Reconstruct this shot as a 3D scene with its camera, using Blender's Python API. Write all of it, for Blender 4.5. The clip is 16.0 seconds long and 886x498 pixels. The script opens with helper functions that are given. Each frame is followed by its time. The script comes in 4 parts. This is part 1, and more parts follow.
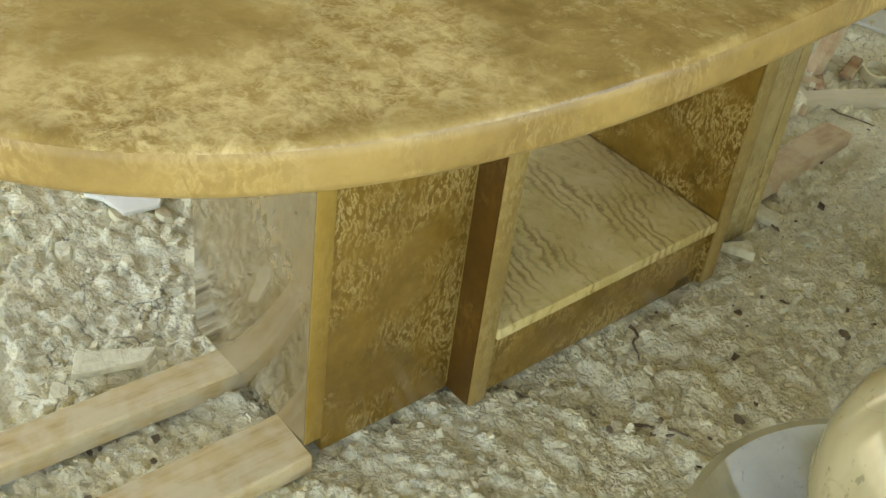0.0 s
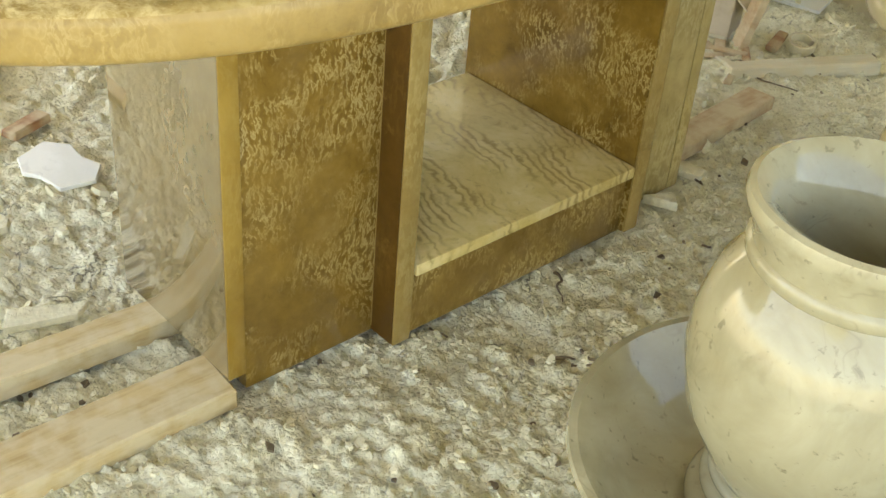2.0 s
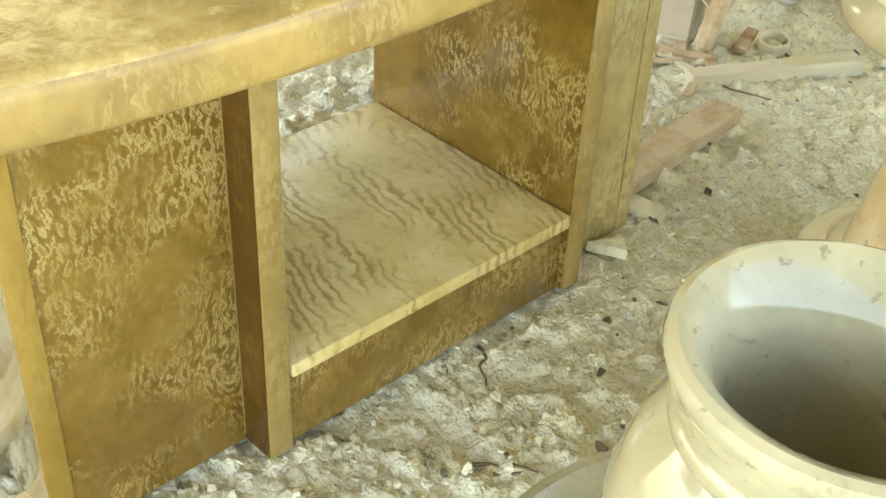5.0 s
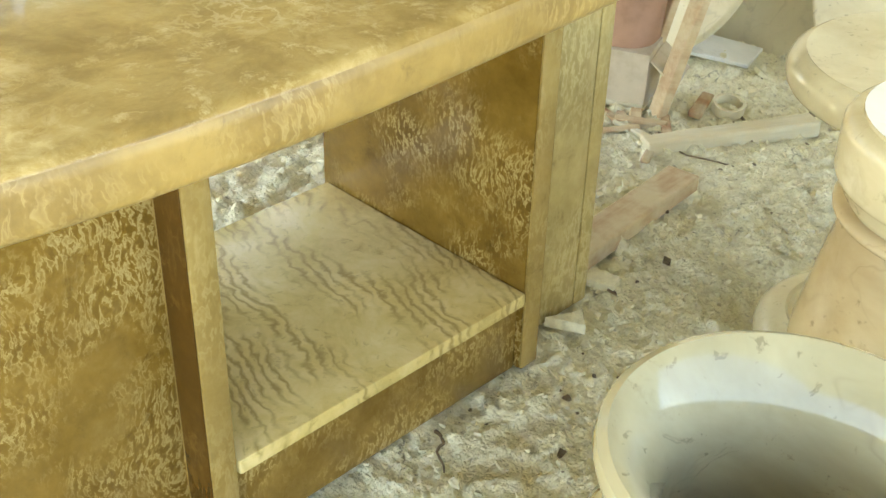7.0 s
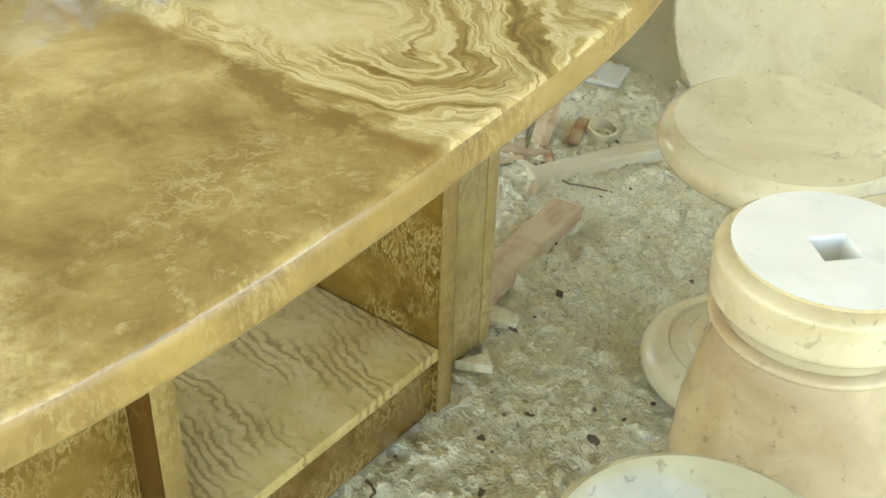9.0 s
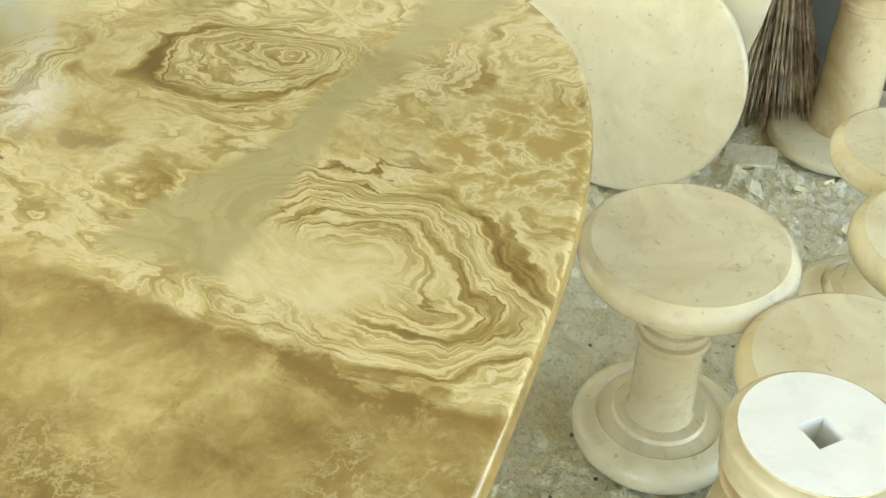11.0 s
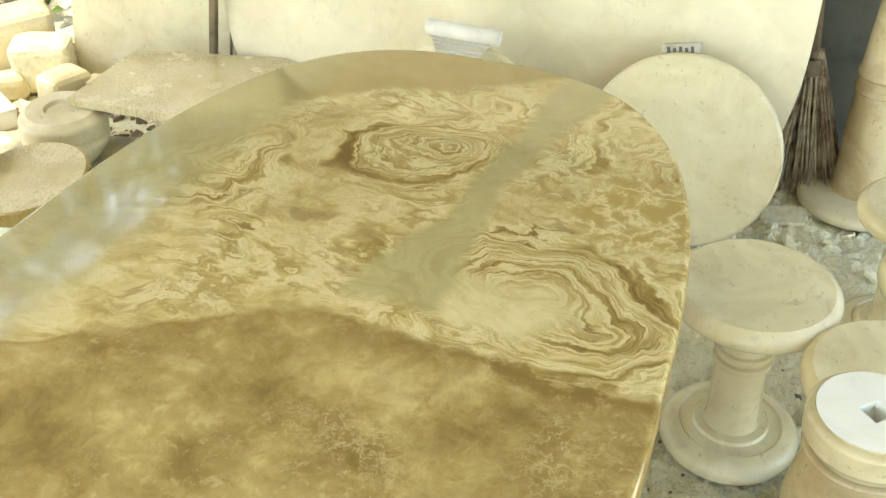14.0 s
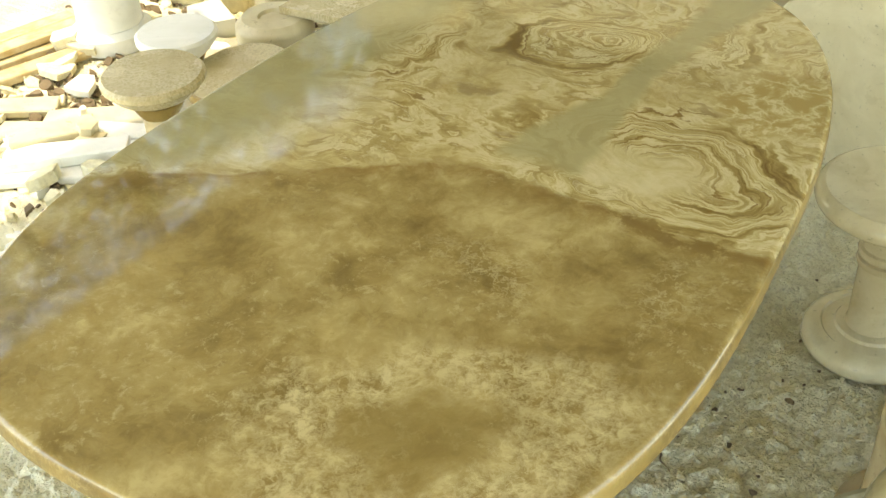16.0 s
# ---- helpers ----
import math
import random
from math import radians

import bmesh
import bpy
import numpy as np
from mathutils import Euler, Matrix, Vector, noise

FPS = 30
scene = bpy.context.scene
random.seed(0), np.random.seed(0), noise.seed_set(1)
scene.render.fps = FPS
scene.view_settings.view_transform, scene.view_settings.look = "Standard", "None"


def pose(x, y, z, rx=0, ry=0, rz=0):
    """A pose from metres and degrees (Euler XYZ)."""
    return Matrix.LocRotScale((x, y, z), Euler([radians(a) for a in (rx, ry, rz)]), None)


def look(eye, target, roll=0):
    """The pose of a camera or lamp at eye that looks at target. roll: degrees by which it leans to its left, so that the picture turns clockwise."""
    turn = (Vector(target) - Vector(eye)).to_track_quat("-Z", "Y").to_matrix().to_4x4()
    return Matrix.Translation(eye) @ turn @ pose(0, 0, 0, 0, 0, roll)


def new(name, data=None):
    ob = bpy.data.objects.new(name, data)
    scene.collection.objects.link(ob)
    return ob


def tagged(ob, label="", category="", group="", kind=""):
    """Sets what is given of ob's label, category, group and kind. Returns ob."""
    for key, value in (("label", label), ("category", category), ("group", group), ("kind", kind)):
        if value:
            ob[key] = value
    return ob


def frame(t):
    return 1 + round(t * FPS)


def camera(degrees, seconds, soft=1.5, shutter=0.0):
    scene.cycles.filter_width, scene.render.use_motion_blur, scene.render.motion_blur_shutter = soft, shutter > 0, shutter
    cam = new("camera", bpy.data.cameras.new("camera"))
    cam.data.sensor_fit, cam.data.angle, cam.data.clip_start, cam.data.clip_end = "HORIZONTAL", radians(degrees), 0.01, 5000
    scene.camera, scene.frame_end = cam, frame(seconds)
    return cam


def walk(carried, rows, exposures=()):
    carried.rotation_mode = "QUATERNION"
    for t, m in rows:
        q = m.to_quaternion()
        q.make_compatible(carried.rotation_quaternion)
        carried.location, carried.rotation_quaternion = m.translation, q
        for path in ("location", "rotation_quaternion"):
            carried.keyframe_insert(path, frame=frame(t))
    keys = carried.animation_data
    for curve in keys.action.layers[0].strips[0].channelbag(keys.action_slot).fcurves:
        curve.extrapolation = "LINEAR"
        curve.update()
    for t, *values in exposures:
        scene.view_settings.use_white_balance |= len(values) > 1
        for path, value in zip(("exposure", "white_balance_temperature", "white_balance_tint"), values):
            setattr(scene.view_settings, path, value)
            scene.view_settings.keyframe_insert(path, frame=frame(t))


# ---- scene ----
cam = camera(41.0, 16.0, soft=1.5)
PATH = [
    (0, (0.703, -1.177, 1.284), (-0.426, -0.072, 0.058), 7.8),
    (0.5, (0.783, -1.206, 1.246), (-0.402, -0.124, 0.052), 7.0),
    (1, (0.842, -1.212, 1.209), (-0.358, -0.126, 0.034), 6.4),
    (1.5, (0.881, -1.2, 1.181), (-0.31, -0.088, 0.023), 5.7),
    (2, (0.901, -1.182, 1.184), (-0.272, -0.035, 0.039), 5.2),
    (2.5, (0.912, -1.156, 1.203), (-0.251, 0.006, 0.064), 4.3),
    (3, (0.919, -1.112, 1.232), (-0.25, 0.046, 0.095), 3.2),
    (5.5, (0.701, -0.793, 1.076), (-0.442, 0.348, -0.105), 3.3),
    (6, (0.7, -0.784, 1.07), (-0.432, 0.382, -0.096), 3.4),
    (6.5, (0.715, -0.762, 1.087), (-0.434, 0.419, -0.047), 2.3),
    (7, (0.724, -0.769, 1.11), (-0.449, 0.431, 0.022), 1.6),
    (7.5, (0.734, -0.781, 1.14), (-0.451, 0.436, 0.085), 1.1),
    (8, (0.731, -0.809, 1.176), (-0.42, 0.435, 0.115), 1.4),
    (10.5, (0.512, -0.894, 1.671), (-0.157, 0.493, 0.395), 1.2),
    (11, (0.37, -0.928, 1.752), (-0.204, 0.517, 0.495), 1.1),
    (11.5, (0.223, -0.93, 1.799), (-0.27, 0.571, 0.573), 1.1),
    (12, (0.149, -0.945, 1.846), (-0.342, 0.566, 0.631), 0.1),
    (12.5, (0.098, -0.979, 1.858), (-0.41, 0.538, 0.657), -0.2),
    (13, (0.089, -1.077, 1.889), (-0.43, 0.447, 0.704), -0.1),
    (13.5, (0.148, -1.288, 1.996), (-0.381, 0.242, 0.821), 0.3),
    (14, (0.283, -1.491, 2.097), (-0.305, 0.017, 0.923), 0.2),
    (14.5, (0.393, -1.553, 2.096), (-0.278, -0.088, 0.91), -1.0),
    (15, (0.447, -1.626, 2.097), (-0.291, -0.208, 0.895), -1.8),
    (15.5, (0.484, -1.671, 2.081), (-0.325, -0.297, 0.873), -2.6),
    (16, (0.526, -1.734, 2.059), (-0.36, -0.404, 0.857), -3.3),
]
EXPOSURE = [(0.0, 2.43, 9200, 11), (0.5, 2.14, 9500, 12), (1.0, 2.14, 9700, 13), (2.0, 2.65, 9500, 14), (3.0, 2.92, 9200, 13),
            (5.5, 3.3, 8700, 11), (6.5, 3.27, 8700, 11), (8.0, 3.0, 8500, 9), (11.0, 2.98, 8100, 9), (13.5, 2.92, 8200, 10),
            (16.0, 2.48, 9000, 8)]
walk(cam, [(t, look(eye, target, roll)) for t, eye, target, roll in PATH], EXPOSURE)

# ---- light: open workshop, daylight from the open west side ----
world = bpy.data.worlds.new("sky")
scene.world = world
world.use_nodes = True
wn = world.node_tree.nodes
sky = wn.new("ShaderNodeTexSky")
sky.sky_type = "NISHITA"
sky.sun_disc = False
sky.sun_elevation = radians(70)
sky.sun_rotation = radians(-100)
world.node_tree.links.new(sky.outputs[0], wn["Background"].inputs[0])
wn["Background"].inputs[1].default_value = 0.15
sun = new("sun", bpy.data.lights.new("sun", "SUN"))
sun.data.energy = 0.95
sun.data.angle = radians(2)
sun.data.color = (1.0, 0.95, 0.85)
sun.matrix_world = look((-1.9, -0.4, 5.4), (0, 0, 0))


# ---- materials ----
def mat(name, rough=0.5, metallic=0.0):
    m = bpy.data.materials.new(name)
    m.use_nodes = True
    n = m.node_tree
    b = n.nodes["Principled BSDF"]
    b.inputs["Roughness"].default_value = rough
    b.inputs["Metallic"].default_value = metallic
    return m, n, b


def coords(n, scale=(1, 1, 1), turn=(0, 0, 0), shift=(0, 0, 0)):
    c = n.nodes.new("ShaderNodeTexCoord")
    m = n.nodes.new("ShaderNodeMapping")
    m.inputs["Scale"].default_value = scale
    m.inputs["Rotation"].default_value = turn
    m.inputs["Location"].default_value = shift
    n.links.new(c.outputs["Object"], m.inputs["Vector"])
    return m.outputs[0]


def noise_tex(n, vec, scale, detail=6.0, rough=0.55, distort=0.0):
    t = n.nodes.new("ShaderNodeTexNoise")
    t.inputs["Scale"].default_value = scale
    t.inputs["Detail"].default_value = detail
    t.inputs["Roughness"].default_value = rough
    t.inputs["Distortion"].default_value = distort
    n.links.new(vec, t.inputs["Vector"])
    return t


def ramp(n, fac, stops):
    r = n.nodes.new("ShaderNodeValToRGB")
    e = r.color_ramp.elements
    while len(e) < len(stops):
        e.new(0.5)
    for k, (p, c) in zip(e, stops):
        k.position = p
        k.color = (*c, 1) if len(c) == 3 else c
    n.links.new(fac, r.inputs[0])
    return r.outputs[0]


def mix(n, fac, a, b, blend="MIX"):
    x = n.nodes.new("ShaderNodeMix")
    x.data_type = "RGBA"
    x.blend_type = blend
    for sock, v in ((x.inputs[0], fac), (x.inputs[6], a), (x.inputs[7], b)):
        if isinstance(v, (int, float)):
            sock.default_value = v
        elif isinstance(v, tuple):
            sock.default_value = (*v, 1)
        else:
            n.links.new(v, sock)
    return x.outputs[2]


def math_node(n, op, a, b=0.0, c=0.0, clamp=False):
    x = n.nodes.new("ShaderNodeMath")
    x.operation = op
    x.use_clamp = clamp
    for sock, v in zip(x.inputs, (a, b, c)):
        if isinstance(v, (int, float)):
            sock.default_value = v
        else:
            n.links.new(v, sock)
    return x.outputs[0]


def bump(n, b, height, strength=0.3, distance=0.01):
    x = n.nodes.new("ShaderNodeBump")
    x.inputs["Strength"].default_value = strength
    x.inputs["Distance"].default_value = distance
    n.links.new(height, x.inputs["Height"])
    n.links.new(x.outputs[0], b.inputs["Normal"])


def warped(n, vec, scale, amount, detail=3.0):
    t = noise_tex(n, vec, scale, detail)
    s = n.nodes.new("ShaderNodeVectorMath")
    s.operation = "SUBTRACT"
    s.inputs[1].default_value = (0.5, 0.5, 0.5)
    n.links.new(t.outputs["Color"], s.inputs[0])
    k = n.nodes.new("ShaderNodeVectorMath")
    k.operation = "MULTIPLY_ADD"
    k.inputs[1].default_value = (amount,) * 3
    n.links.new(s.outputs[0], k.inputs[0])
    n.links.new(vec, k.inputs[2])
    return k.outputs[0]


def smooth_step(n, value, lo, hi):
    x = n.nodes.new("ShaderNodeMapRange")
    x.interpolation_type = "SMOOTHSTEP"
    x.inputs["From Min"].default_value = lo
    x.inputs["From Max"].default_value = hi
    n.links.new(value, x.inputs["Value"])
    return x.outputs[0]


def marble_cream(name="cream_marble", light=(0.82, 0.755, 0.53), dark=(0.65, 0.565, 0.35), rough=0.12, speck=0.5, shift=0.0):
    m, n, b = mat(name, rough)
    v = coords(n, shift=(shift, shift * 0.7, 0))
    cloud = noise_tex(n, v, 6.0, 6, 0.6, 0.8)
    c = ramp(n, cloud.outputs[0], [(0.3, dark), (0.48, tuple(0.5 * (p + q) for p, q in zip(dark, light))), (0.65, light)])
    fl = noise_tex(n, warped(n, v, 9, 0.12), 34, 4, 0.7)
    c = mix(n, ramp(n, fl.outputs[0], [(0.63, (0, 0, 0)), (0.72, (speck,) * 3)]), c, tuple(0.55 * q for q in dark))
    vein = noise_tex(n, warped(n, v, 4, 0.3), 7, 3, 0.5)
    line = math_node(n, "ABSOLUTE", math_node(n, "SUBTRACT", vein.outputs[0], 0.5))
    patchy = noise_tex(n, v, 5.0, 3)
    thin = math_node(n, "MULTIPLY", ramp(n, line, [(0.0, (0.3,) * 3), (0.010, (0, 0, 0))]), smooth_step(n, patchy.outputs[0], 0.48, 0.62))
    c = mix(n, thin, c, tuple(0.6 * q for q in dark))
    blot = noise_tex(n, warped(n, v, 18, 0.05), 15, 5, 0.65)
    c = mix(n, math_node(n, "MULTIPLY", smooth_step(n, blot.outputs[0], 0.58, 0.72), 0.4), c, tuple(0.85 * q for q in dark))
    tiny = noise_tex(n, warped(n, v, 30, 0.03), 70, 3, 0.6)
    c = mix(n, math_node(n, "MULTIPLY", smooth_step(n, tiny.outputs[0], 0.64, 0.72), speck), c, tuple(0.5 * q for q in dark))
    n.links.new(c, b.inputs["Base Color"])
    dust = noise_tex(n, v, 14, 5)
    n.links.new(math_node(n, "MULTIPLY_ADD", dust.outputs[0], 0.2, rough - 0.09), b.inputs["Roughness"])
    bump(n, b, fl.outputs[0], 0.05, 0.002)
    return m


MARBLE = marble_cream()
MARBLE_PALE = marble_cream("pale_marble", (0.72, 0.66, 0.47), (0.58, 0.51, 0.32), 0.3, 0.6, 3.0)
MARBLE_WARM = marble_cream("warm_marble", (0.62, 0.52, 0.33), (0.42, 0.30, 0.15), 0.18, 0.4, 7.0)
MARBLE_URN = marble_cream("urn_marble", (0.44, 0.412, 0.278), (0.30, 0.268, 0.16), 0.08, 0.55, 11.0)
MARBLE_BROWN = marble_cream("brown_marble", (0.52, 0.43, 0.27), (0.36, 0.27, 0.15), 0.14, 0.5, 13.0)
MARBLE_CAP = marble_cream("cap_marble", (0.58, 0.52, 0.35), (0.42, 0.35, 0.20), 0.1, 0.4, 17.0)
MARBLE_STEM = marble_cream("stem_marble", (0.74, 0.66, 0.45), (0.56, 0.46, 0.27), 0.14, 0.4, 21.0)
MARBLE_SLAB = marble_cream("slab_marble", (0.70, 0.64, 0.46), (0.60, 0.53, 0.36), 0.35, 0.15, 9.0)
MARBLE_WHITE = marble_cream("white_marble_raw", (0.86, 0.86, 0.80), (0.74, 0.74, 0.66), 0.6, 0.1, 5.0)


def blob(n, vec, cx, cy, ax, ay, turn=0.0):
    """An elliptic hill, 1 at its middle and falling to 0."""
    p = n.nodes.new("ShaderNodeMapping")
    p.vector_type = "TEXTURE"
    p.inputs["Location"].default_value = (cx, cy, 0)
    p.inputs["Rotation"].default_value = (0, 0, radians(turn))
    p.inputs["Scale"].default_value = (ax, ay, 1)
    n.links.new(vec, p.inputs["Vector"])
    flat = n.nodes.new("ShaderNodeVectorMath")
    flat.operation = "MULTIPLY"
    flat.inputs[1].default_value = (1, 1, 0)
    n.links.new(p.outputs[0], flat.inputs[0])
    d = n.nodes.new("ShaderNodeVectorMath")
    d.operation = "LENGTH"
    n.links.new(flat.outputs[0], d.inputs[0])
    return math_node(n, "EXPONENT", math_node(n, "MULTIPLY", math_node(n, "MULTIPLY", d.outputs["Value"], d.outputs["Value"]), -1.0))


def onyx_tabletop():
    """Honey onyx: uneven strata round several centres, a grey-green diagonal seam, a mottled brown end."""
    m, n, b = mat("onyx_tabletop", 0.1)
    raw = coords(n, (0.611, 0.594, 1))
    v = warped(n, warped(n, raw, 5.0, 0.10, 3), 24.0, 0.030, 4)
    sep = n.nodes.new("ShaderNodeSeparateXYZ")
    n.links.new(v, sep.inputs[0])
    x, y = sep.outputs[0], sep.outputs[1]
    calm = n.nodes.new("ShaderNodeSeparateXYZ")
    n.links.new(warped(n, warped(n, raw, 5.0, 0.085, 3), 34.0, 0.012, 3), calm.inputs[0])
    cx_, cy_ = calm.outputs[0], calm.outputs[1]
    M = lambda op, p, q=0.0, r=0.0: math_node(n, op, p, q, r)
    # field whose levels the strata follow
    stretch = n.nodes.new("ShaderNodeMapping")
    stretch.inputs["Scale"].default_value = (0.55, 2.1, 1)
    stretch.inputs["Rotation"].default_value = (0, 0, radians(-14))
    n.links.new(v, stretch.inputs[0])
    base = noise_tex(n, stretch.outputs[0], 4.2, 4, 0.5)
    f = M("MULTIPLY", base.outputs[0], 2.5)
    for cx, cy, ax, ay, turn, amp in ((-0.035, 0.34, 0.115, 0.07, 32, 1.6), (0.01, 0.365, 0.04, 0.028, 25, 0.9), (-0.24, 0.24, 0.05, 0.10, -20, 1.2), (0.205, 0.135, 0.10, 0.085, 10, 1.9), (0.305, 0.07, 0.085, 0.045, 20, 1.3), (0.22, 0.45, 0.075, 0.08, -30, 1.5)):
        f = M("MULTIPLY_ADD", blob(n, v, cx, cy, ax, ay, turn), amp, f)
    fine = noise_tex(n, v, 55, 5, 0.6)
    f = M("MULTIPLY_ADD", fine.outputs[0], 0.16, f)
    light, pale, mid, dark = (0.54, 0.42, 0.185), (0.71, 0.60, 0.345), (0.37, 0.26, 0.09), (0.20, 0.12, 0.032)
    lay = n.nodes.new("ShaderNodeCombineXYZ")
    n.links.new(M("MULTIPLY", f, 2.9), lay.inputs[0])
    n.links.new(M("MULTIPLY", x, 4.0), lay.inputs[1])
    n.links.new(M("MULTIPLY", y, 4.0), lay.inputs[2])
    strata = noise_tex(n, lay.outputs[0], 1.0, 5, 0.62)
    bands = ramp(n, strata.outputs[0], [(0.31, dark), (0.40, mid), (0.45, light), (0.48, pale), (0.53, light), (0.57, mid), (0.61, pale), (0.67, mid), (0.72, light)])
    hair = M("ABSOLUTE", M("SUBTRACT", M("FRACT", M("MULTIPLY", f, 3.7)), 0.5))
    hairm = noise_tex(n, raw, 9, 4)
    bands = mix(n, M("MULTIPLY", M("SUBTRACT", 1.0, smooth_step(n, hair, 0.02, 0.10)), M("MAXIMUM", smooth_step(n, hairm.outputs[0], 0.45, 0.62), M("MULTIPLY", smooth_step(n, blob(n, v, -0.03, 0.345, 0.15, 0.10, 25), 0.35, 0.6), 0.55))), bands, (0.27, 0.165, 0.05))
    cloud = noise_tex(n, v, 15, 9, 0.75)
    soft = ramp(n, cloud.outputs[0], [(0.34, mid), (0.48, light), (0.60, pale), (0.70, light)])
    patch = noise_tex(n, raw, 5.5, 3)
    swirls = M("MAXIMUM", smooth_step(n, blob(n, v, -0.03, 0.345, 0.15, 0.11, 25), 0.3, 0.6), smooth_step(n, blob(n, v, 0.205, 0.165, 0.13, 0.10, 10), 0.3, 0.6))
    bands = mix(n, M("MULTIPLY", M("MULTIPLY", smooth_step(n, patch.outputs[0], 0.46, 0.62), 0.8), M("SUBTRACT", 1.0, swirls)), bands, soft)
    bands = mix(n, M("MULTIPLY", smooth_step(n, blob(n, v, 0.19, 0.08, 0.10, 0.062, 12), 0.35, 0.7), 0.85), bands, ramp(n, cloud.outputs[0], [(0.3, light), (0.55, pale), (0.75, (0.74, 0.65, 0.40))]))
    # fine pale net near the far edge
    net = noise_tex(n, warped(n, raw, 16, 0.06), 26, 4, 0.6)
    thread = M("ABSOLUTE", M("SUBTRACT", net.outputs[0], 0.5))
    netc = ramp(n, thread, [(0.0, pale), (0.035, light), (0.10, (0.45, 0.315, 0.11))])
    bands = mix(n, smooth_step(n, blob(n, v, 0.285, 0.315, 0.085, 0.10), 0.3, 0.65), bands, netc)
    # mottled brown near end
    mott = noise_tex(n, v, 8, 9, 0.7)
    wide_mott = noise_tex(n, v, 4.0, 5, 0.6)
    plain = ramp(n, mott.outputs[0], [(0.36, (0.21, 0.135, 0.037)), (0.46, (0.295, 0.20, 0.067)), (0.55, (0.39, 0.28, 0.105)), (0.65, (0.56, 0.44, 0.21))])
    plain = mix(n, M("MULTIPLY", smooth_step(n, wide_mott.outputs[0], 0.45, 0.7), 0.45), plain, (0.52, 0.40, 0.17))
    fleck = noise_tex(n, warped(n, raw, 30, 0.03), 60, 5, 0.75)
    plain = mix(n, M("MULTIPLY", smooth_step(n, fleck.outputs[0], 0.52, 0.68), M("MULTIPLY", smooth_step(n, patch.outputs[0], 0.36, 0.62), 0.6)), plain, (0.60, 0.48, 0.245))
    plain = mix(n, M("MULTIPLY", smooth_step(n, fleck.outputs[0], 0.42, 0.28), 0.5), plain, (0.24, 0.15, 0.04))
    curl = noise_tex(n, warped(n, raw, 34, 0.04), 52, 3, 0.6)
    curl_line = M("SUBTRACT", 1.0, smooth_step(n, M("ABSOLUTE", M("SUBTRACT", curl.outputs[0], 0.5)), 0.0, 0.05))
    plain = mix(n, M("MULTIPLY", curl_line, M("MULTIPLY", M("MULTIPLY", smooth_step(n, blob(n, v, 0.21, -0.12, 0.17, 0.10), 0.2, 0.7), smooth_step(n, patch.outputs[0], 0.42, 0.6)), 0.5)), plain, (0.66, 0.54, 0.30))
    edge = M("ADD", M("MULTIPLY_ADD", M("MINIMUM", x, 0.0), 0.70, -0.022), M("MULTIPLY", M("MAXIMUM", x, 0.0), 0.07))
    near = M("SUBTRACT", edge, y)
    rim = ramp(n, near, [(0.0, (0, 0, 0)), (0.008, (1, 1, 1)), (0.016, (0.5, 0.5, 0.5)), (0.05, (0, 0, 0))])
    c = mix(n, smooth_step(n, near, -0.01, 0.012), bands, plain)
    c = mix(n, M("MULTIPLY", rim, M("MULTIPLY", smooth_step(n, cloud.outputs[0], 0.38, 0.56), 0.75)), c, (0.27, 0.15, 0.04))
    band = M("MULTIPLY", blob(n, v, 0.29, -0.012, 0.11, 0.028, 0), smooth_step(n, cloud.outputs[0], 0.30, 0.55))
    c = mix(n, M("MULTIPLY", smooth_step(n, band, 0.25, 0.75), 0.8), c, (0.21, 0.125, 0.032))
    blot = M("MULTIPLY", blob(n, warped(n, raw, 16.0, 0.11, 6), -0.085, 0.145, 0.055, 0.020, 15), smooth_step(n, cloud.outputs[0], 0.36, 0.58))
    c = mix(n, M("MULTIPLY", smooth_step(n, blot, 0.15, 0.75), 0.65), c, (0.24, 0.145, 0.04))
    capd = M("SUBTRACT", cy_, M("MULTIPLY_ADD", cx_, 0.63, 0.547))
    c = mix(n, smooth_step(n, capd, -0.012, 0.012), c, ramp(n, mott.outputs[0], [(0.3, (0.31, 0.21, 0.07)), (0.7, (0.46, 0.34, 0.14))]))
    # creamy swirl round a darker patch in the near end
    sw = blob(n, warped(n, raw, 9.0, 0.19, 8), 0.245, -0.41, 0.15, 0.10, 40)
    ring = ramp(n, sw, [(0.12, (0, 0, 0)), (0.38, (0.85, 0.85, 0.85)), (0.66, (0.45, 0.45, 0.45)), (0.8, (0, 0, 0))])
    c = mix(n, M("MULTIPLY", ring, M("MAXIMUM", smooth_step(n, fleck.outputs[0], 0.40, 0.62), M("MULTIPLY", curl_line, 0.7))), c, (0.66, 0.54, 0.29))
    c = mix(n, M("MULTIPLY", smooth_step(n, sw, 0.60, 0.98), M("MULTIPLY_ADD", fleck.outputs[0], 0.8, 0.2)), c, (0.25, 0.165, 0.045))
    # grey-green seams
    grey = ramp(n, mott.outputs[0], [(0.3, (0.38, 0.32, 0.15)), (0.7, (0.48, 0.42, 0.215))])
    line = M("ABSOLUTE", M("SUBTRACT", cx_, M("MULTIPLY_ADD", cy_, 0.05, 0.080)))
    wide = M("ADD", M("MULTIPLY_ADD", smooth_step(n, cy_, 0.26, 0.06), 0.03, 0.026), M("MULTIPLY", smooth_step(n, cy_, 0.42, 0.52), 0.014))
    seam = M("MULTIPLY", smooth_step(n, M("SUBTRACT", wide, line), -0.008, 0.014), smooth_step(n, cy_, 0.0, 0.05))
